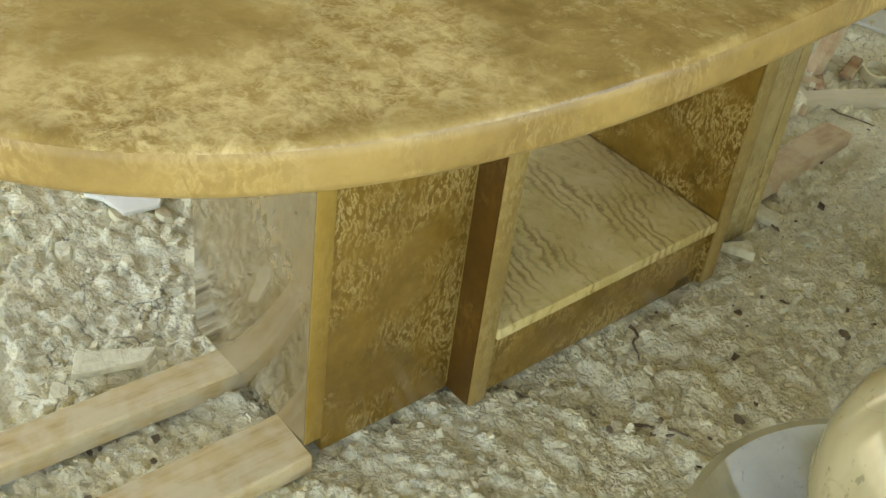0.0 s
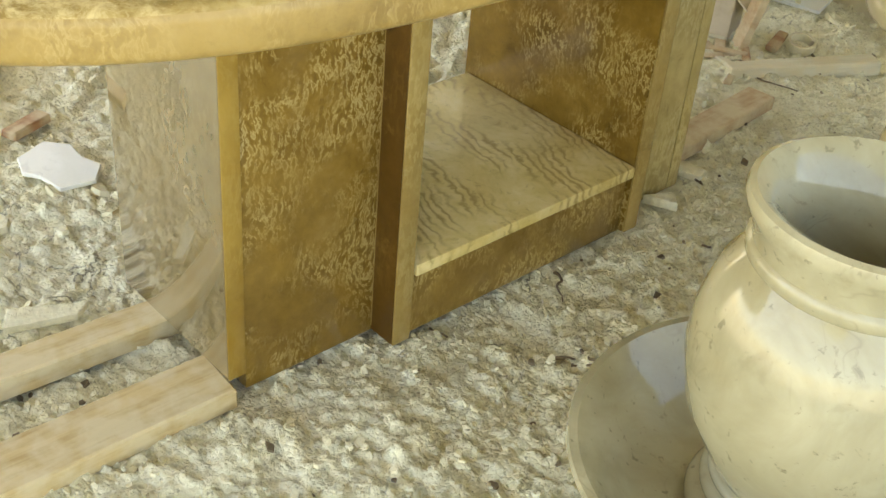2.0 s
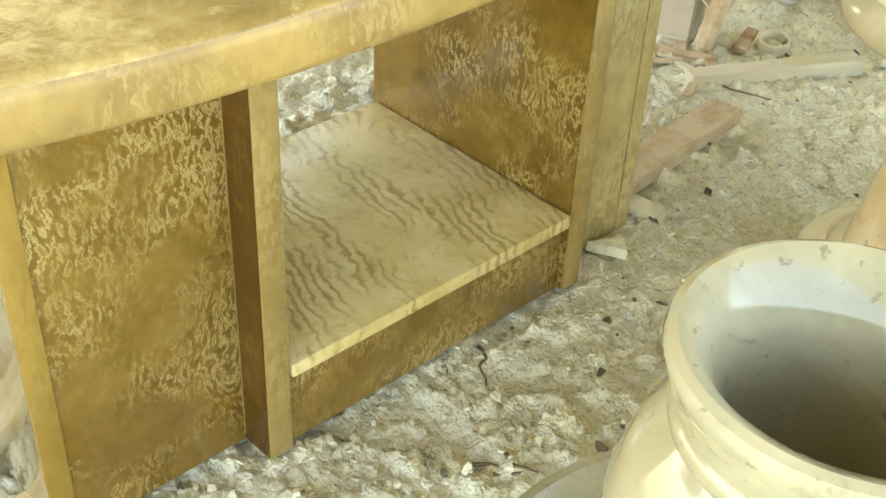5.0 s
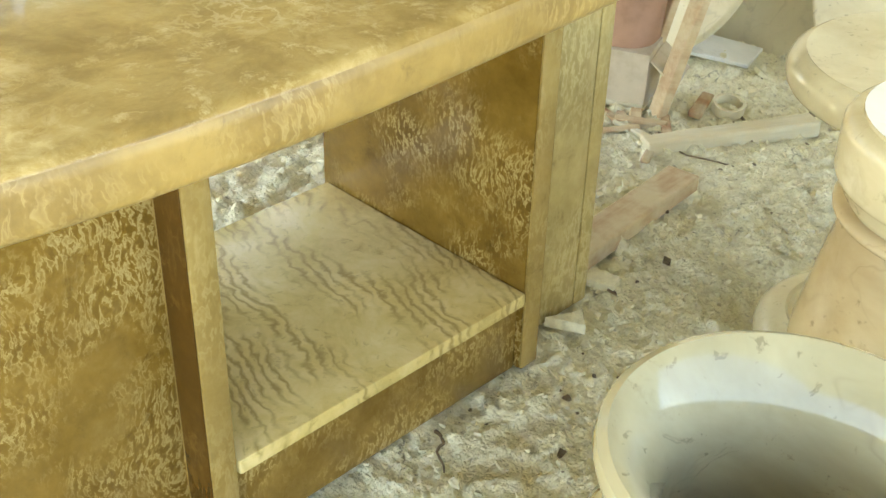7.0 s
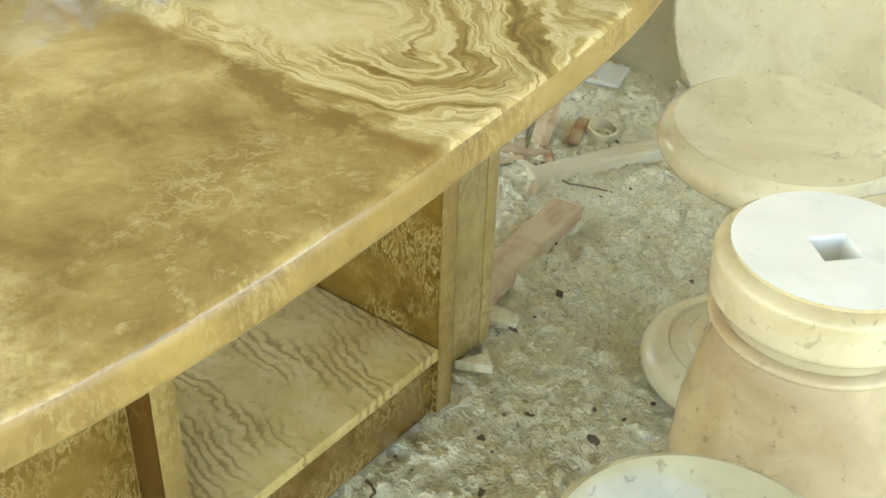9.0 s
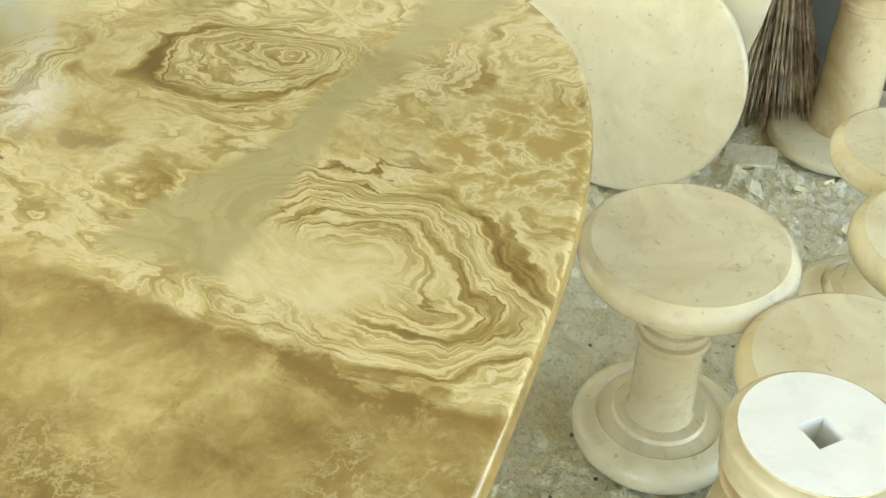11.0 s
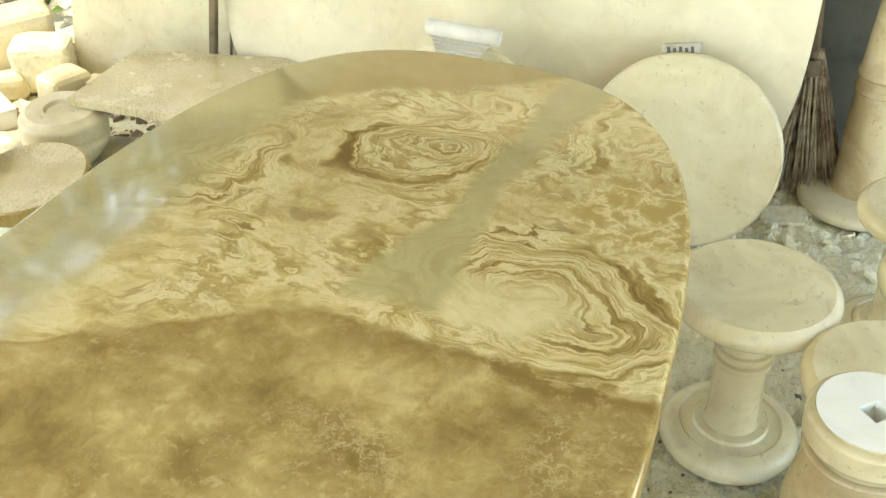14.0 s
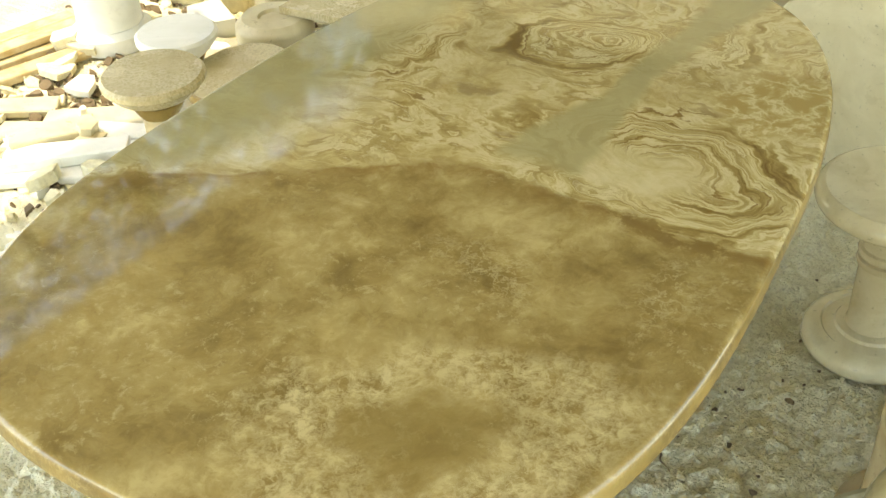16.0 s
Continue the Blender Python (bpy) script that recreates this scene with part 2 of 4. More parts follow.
    left = M("MULTIPLY", M("SUBTRACT", 1.0, smooth_step(n, cx_, -0.30, -0.22)), smooth_step(n, near, 0.02, -0.06))
    c = mix(n, M("MULTIPLY", M("MAXIMUM", seam, left), 0.84), c, grey)
    n.links.new(c, b.inputs["Base Color"])
    dust = noise_tex(n, raw, 6, 6)
    n.links.new(M("MULTIPLY_ADD", dust.outputs[0], 0.11, 0.025), b.inputs["Roughness"])
    bump(n, b, fine.outputs[0], 0.02, 0.001)
    return m


def onyx_worm(name, ground, glow, pale, scale=1.0, amount=0.75, turn=(0, 0, 0), rough=0.1, gap=0.42):
    """Brown onyx with short pale crinkled threads in clusters."""
    m, n, b = mat(name, rough)
    v = coords(n, (1, 1, 1), turn)
    w = warped(n, warped(n, v, 6 * scale, 0.06, 2), 60 * scale, 0.010, 2)
    st = n.nodes.new("ShaderNodeMapping")
    st.inputs["Scale"].default_value = (1.5, 1.5, 0.6)
    st.inputs["Rotation"].default_value = (radians(18), radians(-18), 0)
    n.links.new(w, st.inputs[0])
    a = noise_tex(n, st.outputs[0], 88 * scale, 2.0, 0.5)
    t = ramp(n, a.outputs[0], [(0.50, (0, 0, 0)), (0.555, (1, 1, 1)), (0.60, (0.55,) * 3), (0.68, (0.1,) * 3)])
    where = noise_tex(n, v, 6 * scale, 5, 0.6)
    k = math_node(n, "MULTIPLY", math_node(n, "MULTIPLY", t, smooth_step(n, where.outputs[0], gap - 0.06, gap + 0.16)), amount)
    cl = noise_tex(n, v, 5 * scale, 8, 0.7)
    c = ramp(n, cl.outputs[0], [(0.3, ground), (0.58, glow), (0.8, tuple(0.7 * p + 0.3 * q for p, q in zip(glow, pale)))])
    c = mix(n, k, c, pale)
    # Dark side along each thread, a painted shadow that makes it look embossed.
    under = math_node(n, "MULTIPLY", smooth_step(n, a.outputs[0], 0.47, 0.38), smooth_step(n, where.outputs[0], gap - 0.06, gap + 0.16))
    c = mix(n, math_node(n, "MULTIPLY", under, 0.55 * amount), c, tuple(0.7 * q for q in ground))
    lines = noise_tex(n, warped(n, v, 8, 0.1), 12 * scale, 8, 0.75)
    c = mix(n, math_node(n, "MULTIPLY", smooth_step(n, lines.outputs[0], 0.60, 0.74), 0.45), c, pale)
    c = mix(n, math_node(n, "MULTIPLY", smooth_step(n, lines.outputs[0], 0.42, 0.28), 0.55), c, tuple(0.6 * q for q in ground))
    n.links.new(c, b.inputs["Base Color"])
    dust = noise_tex(n, v, 9, 6)
    n.links.new(math_node(n, "MULTIPLY_ADD", dust.outputs[0], 0.18, rough - 0.03), b.inputs["Roughness"])
    bump(n, b, a.outputs[0], 0.03, 0.001)
    return m


def onyx_shelf():
    """Pale honey onyx with clusters of thin crinkled dark lines and clear patches."""
    m, n, b = mat("onyx_shelf", 0.2)
    v = coords(n)
    w = warped(n, warped(n, v, 6.0, 0.09, 3), 45.0, 0.026, 3)
    sep = n.nodes.new("ShaderNodeSeparateXYZ")
    n.links.new(w, sep.inputs[0])
    along = math_node(n, "MULTIPLY_ADD", sep.outputs[0], 0.24, sep.outputs[1])
    level = math_node(n, "ABSOLUTE", math_node(n, "SUBTRACT", math_node(n, "FRACT", math_node(n, "MULTIPLY", along, 56.0)), 0.5))
    st = n.nodes.new("ShaderNodeMapping")
    st.inputs["Rotation"].default_value = (0, 0, radians(13))
    st.inputs["Scale"].default_value = (0.6, 1.5, 1)
    n.links.new(v, st.inputs[0])
    where = noise_tex(n, st.outputs[0], 6.0, 3)
    cl = noise_tex(n, w, 9, 8, 0.7)
    c = ramp(n, cl.outputs[0], [(0.3, (0.52, 0.385, 0.13)), (0.48, (0.70, 0.555, 0.225)), (0.66, (0.80, 0.665, 0.33))])
    t = ramp(n, level, [(0.0, (0.95,) * 3), (0.12, (0.6,) * 3), (0.30, (0, 0, 0))])
    c = mix(n, math_node(n, "MULTIPLY", t, smooth_step(n, where.outputs[0], 0.42, 0.52)), c, (0.40, 0.285, 0.10))
    grain = noise_tex(n, w, 60, 4, 0.7)
    c = mix(n, math_node(n, "MULTIPLY", smooth_step(n, grain.outputs[0], 0.56, 0.7), 0.5), c, (0.36, 0.25, 0.09))
    n.links.new(c, b.inputs["Base Color"])
    return m


ONYX_TOP = onyx_tabletop()
ONYX_LEG = onyx_worm("onyx_leg", (0.115, 0.06, 0.009), (0.255, 0.15, 0.03), (0.60, 0.46, 0.20), 1.25, 0.70, gap=0.465)
# Greyer than the leg onyx: the ground's reflection is partly painted into it.
ONYX_END = onyx_worm("onyx_end", (0.13, 0.09, 0.038), (0.21, 0.155, 0.075), (0.36, 0.29, 0.17), 0.6, 0.25, rough=0.05, gap=0.5)
# Darkened copy of the leg onyx: shade painted on the recessed near cross panel.
ONYX_LEG_SHADE = onyx_worm("onyx_leg_shade", (0.05, 0.021, 0.004), (0.105, 0.05, 0.01), (0.28, 0.17, 0.05), 0.7, 0.2, gap=0.55)
ONYX_EDGE = onyx_worm("onyx_edge", (0.22, 0.135, 0.035), (0.37, 0.255, 0.085), (0.58, 0.45, 0.20), 0.8, 0.35, gap=0.48)
ONYX_AMBER = onyx_worm("onyx_amber", (0.26, 0.15, 0.025), (0.38, 0.24, 0.055), (0.52, 0.37, 0.13), 0.7, 0.3)
ONYX_TOP.node_tree.nodes["Principled BSDF"].inputs["IOR"].default_value = 1.75
MARBLE_URN.node_tree.nodes["Principled BSDF"].inputs["Coat Weight"].default_value = 0.35
ONYX_END.node_tree.nodes["Principled BSDF"].inputs["IOR"].default_value = 2.1
ONYX_END.node_tree.nodes["Principled BSDF"].inputs["Coat Weight"].default_value = 1.0
ONYX_END.node_tree.nodes["Principled BSDF"].inputs["Coat IOR"].default_value = 1.9
ONYX_BLOND = onyx_worm("onyx_blond", (0.30, 0.215, 0.075), (0.50, 0.39, 0.165), (0.66, 0.55, 0.29), 0.9, 0.5, gap=0.46)
ONYX_FRONT = onyx_worm("onyx_front", (0.15, 0.085, 0.018), (0.29, 0.185, 0.05), (0.60, 0.46, 0.20), 1.1, 0.6, gap=0.44)
ONYX_SHELF = onyx_shelf()
ONYX_RIM_SHADE = onyx_worm("onyx_rim_shade", (0.17, 0.105, 0.03), (0.36, 0.245, 0.08), (0.60, 0.47, 0.23), 1.1, 0.4, rough=0.32, gap=0.48)
ONYX_PALE = onyx_worm("pale_onyx", (0.46, 0.36, 0.18), (0.62, 0.53, 0.32), (0.76, 0.68, 0.47), 1.1, 0.6, rough=0.2)


def dusty(name, light, dark, scale=30.0, rough=0.95, strength=0.6):
    m, n, b = mat(name, rough)
    v = coords(n)
    a = noise_tex(n, v, scale, 8, 0.65)
    g = noise_tex(n, v, scale * 0.12, 5, 0.6)
    c = ramp(n, a.outputs[0], [(0.32, dark), (0.5, light), (0.7, tuple(min(1, 1.12 * q) for q in light))])
    c = mix(n, ramp(n, g.outputs[0], [(0.35, (0.5,) * 3), (0.6, (0, 0, 0))]), c, dark)
    n.links.new(c, b.inputs["Base Color"])
    bump(n, b, a.outputs[0], strength, 0.012)
    return m


def dust_ground():
    """Caked marble dust: crumbs, flakes and shrinkage cracks, with small shadows painted in."""
    m, n, b = mat("marble_dust_ground", 0.95)
    v = coords(n)
    w = warped(n, v, 60, 0.016)
    a = noise_tex(n, v, 130, 8, 0.72)
    fl = n.nodes.new("ShaderNodeTexVoronoi")
    fl.inputs["Scale"].default_value = 120
    n.links.new(w, fl.inputs["Vector"])
    crack = n.nodes.new("ShaderNodeTexVoronoi")
    crack.feature = "DISTANCE_TO_EDGE"
    crack.inputs["Scale"].default_value = 9
    n.links.new(warped(n, v, 14, 0.12, 6), crack.inputs["Vector"])
    g = noise_tex(n, v, 4.5, 6, 0.6)
    cm = math_node(n, "MULTIPLY", math_node(n, "SUBTRACT", 1.0, smooth_step(n, crack.outputs["Distance"], 0.0, 0.025)), smooth_step(n, g.outputs[0], 0.54, 0.64))
    c = ramp(n, a.outputs[0], [(0.34, (0.74, 0.69, 0.46)), (0.44, (0.88, 0.84, 0.60)), (0.60, (0.93, 0.90, 0.68))])
    crumb = noise_tex(n, warped(n, v, 50, 0.02), 48, 5, 0.7)
    # Darker between crumbs: their small shadows are painted into the colour.
    c = mix(n, math_node(n, "MULTIPLY", smooth_step(n, crumb.outputs[0], 0.43, 0.31), 0.6), c, (0.50, 0.45, 0.28))
    c = mix(n, math_node(n, "MULTIPLY", smooth_step(n, crumb.outputs[0], 0.56, 0.66), 0.6), c, (0.86, 0.81, 0.62))
    c = mix(n, math_node(n, "MULTIPLY", fl.outputs["Color"], 0.12), c, (0.62, 0.56, 0.38))
    c = mix(n, ramp(n, g.outputs[0], [(0.35, (0.25,) * 3), (0.6, (0, 0, 0))]), c, (0.64, 0.57, 0.38))
    # Dark specks paint shade into the pits of the dust.
    pit_shade = noise_tex(n, warped(n, v, 90, 0.012), 105, 3, 0.6)
    c = mix(n, math_node(n, "MULTIPLY", smooth_step(n, pit_shade.outputs[0], 0.39, 0.30), 0.6), c, (0.30, 0.26, 0.15))
    c = mix(n, math_node(n, "MULTIPLY", cm, 0.7), c, (0.16, 0.13, 0.07))
    n.links.new(c, b.inputs["Base Color"])
    h = math_node(n, "ADD", math_node(n, "ADD", a.outputs[0], crumb.outputs[0]), math_node(n, "MULTIPLY", fl.outputs["Distance"], -0.8))
    h = math_node(n, "MULTIPLY_ADD", cm, -0.8, h)
    bump(n, b, h, 0.8, 0.006)
    return m


DUST = dust_ground()
CHIP = dusty("marble_chips", (0.82, 0.77, 0.55), (0.64, 0.58, 0.38), 60)


def wood(name, light, dark, along=(14, 1.2, 14)):
    m, n, b = mat(name, 0.8)
    v = coords(n, along)
    a = noise_tex(n, v, 6, 6, 0.6, 0.6)
    c = ramp(n, a.outputs[0], [(0.3, dark), (0.6, light)])
    d = noise_tex(n, coords(n), 20, 6)
    c = mix(n, ramp(n, d.outputs[0], [(0.40, (0, 0, 0)), (0.62, (0.75,) * 3)]), c, (0.62, 0.53, 0.34))
    n.links.new(c, b.inputs["Base Color"])
    bump(n, b, a.outputs[0], 0.3, 0.004)
    return m


WOOD = wood("dusty_plank_wood", (0.56, 0.42, 0.21), (0.40, 0.27, 0.11))
WOOD_RED = wood("reddish_wood", (0.42, 0.22, 0.11), (0.28, 0.13, 0.06))
WOOD_PINK = wood("dusty_pinkish_wood", (0.52, 0.38, 0.23), (0.42, 0.27, 0.15))
GREY_WOOD = wood("grey_wood", (0.42, 0.40, 0.30), (0.30, 0.28, 0.20))
STRAW = wood("broom_twigs", (0.22, 0.13, 0.08), (0.12, 0.07, 0.04), (60, 60, 2))
LEAF = dusty("leaves", (0.10, 0.16, 0.035), (0.04, 0.07, 0.015), 6, 0.6, 0.1)
BARK = dusty("bark", (0.20, 0.15, 0.09), (0.10, 0.07, 0.04), 20)
PAPER = dusty("white_paper", (0.74, 0.73, 0.68), (0.62, 0.60, 0.54), 15, 0.8, 0.1)
CARD = dusty("brown_card", (0.58, 0.50, 0.38), (0.44, 0.36, 0.25), 12, 0.85, 0.2)
DUSTY_WOOD = wood("dust_covered_wood", (0.66, 0.62, 0.47), (0.52, 0.48, 0.34))
GREY_CARD = dusty("grey_card", (0.46, 0.44, 0.37), (0.30, 0.28, 0.22), 40, 0.8, 0.2)
INK = dusty("dark_print", (0.10, 0.10, 0.09), (0.06, 0.06, 0.05), 15, 0.8, 0.1)
CLAY = dusty("pink_clay", (0.50, 0.30, 0.22), (0.38, 0.22, 0.15), 14, 0.8, 0.2)
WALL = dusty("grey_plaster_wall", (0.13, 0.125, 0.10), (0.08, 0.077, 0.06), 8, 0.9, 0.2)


# ---- building helpers ----
def finish(bm, name, material, smooth=True):
    me = bpy.data.meshes.new(name)
    bmesh.ops.recalc_face_normals(bm, faces=bm.faces)
    bm.to_mesh(me)
    bm.free()
    for p in me.polygons:
        p.use_smooth = smooth
    if smooth:
        me.set_sharp_from_angle(angle=radians(38))
    if material:
        me.materials.append(material)
    return me


def thing(name, label, category, place=(0, 0, 0), turn=(0, 0, 0), group="", kind=""):
    ob = new(name)
    ob.empty_display_size = 0.05
    ob.matrix_world = pose(*place, *turn)
    return tagged(ob, label, category, group, kind)


def part(name, bm, material, parent, label="", smooth=True, at=None):
    ob = new(name, finish(bm, name, material, smooth))
    ob.parent = parent
    if at is not None:
        ob.matrix_local = at
    return tagged(ob, label)


def solo(name, bm, material, label, category, m=None, group="", kind="", smooth=True):
    ob = new(name, finish(bm, name, material, smooth))
    if m is not None:
        ob.matrix_world = m
    return tagged(ob, label, category, group, kind)


def box(lo, hi, bevel=0.004, seg=2, jitter=0.0):
    bm = bmesh.new()
    bmesh.ops.create_cube(bm, size=1)
    for v in bm.verts:
        v.co = [l + (c + 0.5) * (h - l) + random.uniform(-jitter, jitter) for c, l, h in zip(v.co, lo, hi)]
    if bevel:
        bmesh.ops.bevel(bm, geom=bm.edges[:], offset=bevel, segments=seg, profile=0.5, affect="EDGES")
    return bm


def lathe(profile, steps=72):
    bm = bmesh.new()
    rings = []
    for r, z in profile:
        if r < 1e-5:
            rings.append([bm.verts.new((0, 0, z))])
        else:
            rings.append([bm.verts.new((r * math.cos(2 * math.pi * k / steps), r * math.sin(2 * math.pi * k / steps), z)) for k in range(steps)])
    for a, b in zip(rings, rings[1:]):
        for k in range(steps):
            q = [a[k % len(a)], a[(k + 1) % len(a)], b[(k + 1) % len(b)], b[k % len(b)]]
            q = list(dict.fromkeys(q))
            if len(q) > 2:
                bm.faces.new(q)
    return bm


def arc(cr, cz, r, a0, a1, n=8):
    return [(cr + r * math.cos(radians(a0 + (a1 - a0) * k / n)), cz + r * math.sin(radians(a0 + (a1 - a0) * k / n))) for k in range(n + 1)]


def prism(outline, z0, z1, round_=0.0, seg=4):
    bm = bmesh.new()
    n = len(outline)
    levels = [(z0 + round_ * (1 - math.cos(math.pi / 2 * k / seg)), round_ * (1 - math.sin(math.pi / 2 * k / seg))) for k in range(seg + 1)] if round_ else [(z0, 0)]
    levels += [(z1 - round_ * (1 - math.sin(math.pi / 2 * k / seg)), round_ * (1 - math.cos(math.pi / 2 * k / seg))) for k in range(seg + 1)] if round_ else [(z1, 0)]
    cx, cy = sum(p[0] for p in outline) / n, sum(p[1] for p in outline) / n
    rings = []
    for z, inset in levels:
        ring = []
        for x, y in outline:
            d = math.hypot(x - cx, y - cy)
            ring.append(bm.verts.new((x - (x - cx) / d * inset, y - (y - cy) / d * inset, z)))
        rings.append(ring)
    for a, b in zip(rings, rings[1:]):
        for k in range(n):
            bm.faces.new((a[k], a[(k + 1) % n], b[(k + 1) % n], b[k]))
    bm.faces.new(rings[-1])
    bm.faces.new(rings[0][::-1])
    return bm


def settle(obs, scale, turn, x, y):
    """Set things that were laid out on a grid of their own into the place."""
    m = pose(x, y, 0, 0, 0, turn) @ Matrix.Scale(scale, 4)
    for ob in obs:
        if ob.parent is None:
            ob.matrix_world = m @ ob.matrix_basis


def since(count):
    return list(scene.objects)[count:]


# ---- ground and shell ----
def spaced(lo, hi, step, far):
    mid = list(np.arange(lo, hi + 1e-6, step))
    a, b, d = [lo], [hi], step
    while b[-1] < far:
        d *= 1.35
        a.append(a[-1] - d)
        b.append(b[-1] + d)
    return a[:0:-1] + mid + b[1:]


def ground_height(x, y):
    p = Vector((x, y, 0))
    lump = max(0.0, noise.noise(p * 24.0 + Vector((5, 2, 0))) - 0.05)
    grit = noise.cell(p * 95.0) * 0.004
    h = 0.016 * noise.fractal(p * 3.0, 1.0, 2.0, 3) + 0.010 * noise.fractal(p * 13.0, 0.8, 2.1, 4) + 0.022 * lump + 0.018 * abs(noise.noise(p * 34.0)) + 0.006 * noise.noise(p * 80.0) + 0.8 * grit
    far = max(0.0, max(abs(x + 0.2), abs(y - 0.2)) - 2.5)
    return (h - 0.016) / (1 + far)


def build_ground():
    xs, ys = spaced(-1.5, 0.9, 0.0066, 300), spaced(-1.2, 1.95, 0.0066, 300)
    verts = [(x, y, ground_height(x, y)) for y in ys for x in xs]
    w = len(xs)
    faces = [(j * w + i, j * w + i + 1, (j + 1) * w + i + 1, (j + 1) * w + i) for j in range(len(ys) - 1) for i in range(w - 1)]
    me = bpy.data.meshes.new("ground")
    me.from_pydata(verts, [], faces)
    for p in me.polygons:
        p.use_smooth = True
    me.materials.append(DUST)
    return tagged(new("ground", me), "rough pale ground covered with marble dust and crumbs", "ground", kind="structure")


build_ground()
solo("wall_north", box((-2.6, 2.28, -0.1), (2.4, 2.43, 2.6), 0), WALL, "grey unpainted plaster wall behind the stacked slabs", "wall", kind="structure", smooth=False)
solo("ceiling", box((-3.2, -3.6, 2.6), (2.1, 3.6, 2.68), 0), GREY_WOOD, "plain roof over the open workshop", "ceiling", kind="structure", smooth=False)


def chips(name, label, count, area, size, material, seed):
    """Loose flakes of stone strewn on the ground, as one mesh."""
    r = random.Random(seed)
    verts, faces = [], []
    for _ in range(count):
        x, y = r.uniform(area[0], area[1]), r.uniform(area[2], area[3])
        s = size * r.choice((0.4, 0.5, 0.7, 1.0, 1.6))
        k = r.randint(4, 6)
        a0, tx, ty = r.uniform(0, 6.28), r.uniform(-0.5, 0.5), r.uniform(-0.5, 0.5)
        z = ground_height(x, y)
        n0, t = len(verts), s * r.uniform(0.15, 0.45)
        ring = [(s * r.uniform(0.5, 1.1) * math.cos(a0 + 6.28 * q / k), s * r.uniform(0.4, 0.8) * math.sin(a0 + 6.28 * q / k)) for q in range(k)]
        for lift, shrink in ((-0.3 * t, 1.0), (t, 0.85)):
            verts += [(x + u * shrink, y + w * shrink, z + lift + u * tx + w * ty) for u, w in ring]
        faces.append([n0 + k + q for q in range(k)])
        faces += [(n0 + q, n0 + (q + 1) % k, n0 + k + (q + 1) % k, n0 + k + q) for q in range(k)]
    me = bpy.data.meshes.new(name)
    me.from_pydata(verts, [], faces)
    me.materials.append(material)
    return tagged(new(name, me), label, "rubble", kind="stuff")


chips("marble_rubble", "small pale marble flakes strewn over the dusty ground", 18000, (-1.6, 1.0, -1.2, 1.95), 0.005, CHIP, 3)
chips("marble_crumbs", "pale marble crumbs lying in the dust", 1500, (-1.6, 1.0, -1.2, 1.95), 0.009, CHIP, 8)
chips("dust_flakes", "fine pale flakes of dried marble dust", 11000, (-0.5, 0.9, -0.9, 1.8), 0.0062, CHIP, 21)
chips("marble_gravel", "larger broken marble flakes lying on the ground", 260, (-2.2, -0.5, -0.9, 1.6), 0.017, CHIP, 4)
chips("corner_gravel", "broken marble flakes heaped below the leaning slabs", 240, (-0.5, 0.6, 1.35, 1.95), 0.018, CHIP, 5)
chips("twig_litter", "dark wood shavings scattered in the dust", 300, (-0.5, 0.9, -0.9, 1.8), 0.008, BARK, 6)


# ---- the onyx table ----
TOP_C, TOP_A, TOP_B, TOP_N, TOP_TURN = (-0.561, 0.007), 0.66, 1.03, 2.85, -4.2


def superellipse(a, b, n, steps=160):
    out = []
    for k in range(steps):
        t = 2 * math.pi * k / steps
        c, s = math.cos(t), math.sin(t)
        out.append((a * math.copysign(abs(c) ** (2 / n), c), b * math.copysign(abs(s) ** (2 / n), s)))
    return out


table = thing("table", "polished golden-brown onyx dining table with rounded rectangular top", "table")
def tapered(points, taper, turn):
    """The outline, wider towards its near end, turned by some degrees."""
    c, q = math.cos(radians(turn)), math.sin(radians(turn))
    return [(x * (1 - taper * y) * c - y * q, x * (1 - taper * y) * q + y * c) for x, y in points]


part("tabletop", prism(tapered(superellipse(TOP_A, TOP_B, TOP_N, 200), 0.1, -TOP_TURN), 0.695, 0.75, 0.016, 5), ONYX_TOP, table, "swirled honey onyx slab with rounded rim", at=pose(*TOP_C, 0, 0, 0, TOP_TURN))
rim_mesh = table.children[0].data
# Same mottled stone on the sides, but browner: the rim's shade is in this colour.
rim_mesh.materials.append(ONYX_RIM_SHADE)
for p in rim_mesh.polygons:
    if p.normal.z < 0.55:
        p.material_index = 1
XL, XR, EDGE = -0.505, -0.212, -0.159
BACK = -0.605
JOINT, BAY, FAR = -0.236, -0.199, 0.306
part("end_panel", box((XL, -0.50, 0.032), (XR, -0.47, 0.695), 0.002), ONYX_END, table, "polished brown end panel, greyed by a painted ground reflection")
part("edge_strip", box((XR + 0.0005, -0.4995, 0.032), (XR + 0.0025, -0.4705, 0.695), 0.0005), ONYX_AMBER, table, "amber polished edge strip")
part("side_panel", box((XR - 0.03, -0.47, 0), (XR, JOINT, 0.695), 0.002), ONYX_LEG, table)
part("side_panel", box((XL, -0.47, 0), (XL + 0.03, JOINT, 0.695), 0.002), ONYX_LEG, table)
part("joint_line", box((XR - 0.002, JOINT - 0.0014, 0.01), (XR + 0.0005, JOINT - 0.0002, 0.69), 0), ONYX_EDGE, table, "thin pale line of joint filler")
part("cross_panel", box((BACK, JOINT, 0), (EDGE - 0.0045, BAY - 0.001, 0.695), 0.002), ONYX_LEG_SHADE, table)
part("edge_strip", box((EDGE - 0.004, JOINT + 0.0005, 0), (EDGE, BAY - 0.0015, 0.695), 0.0018), ONYX_EDGE, table, "paler polished edge strip")
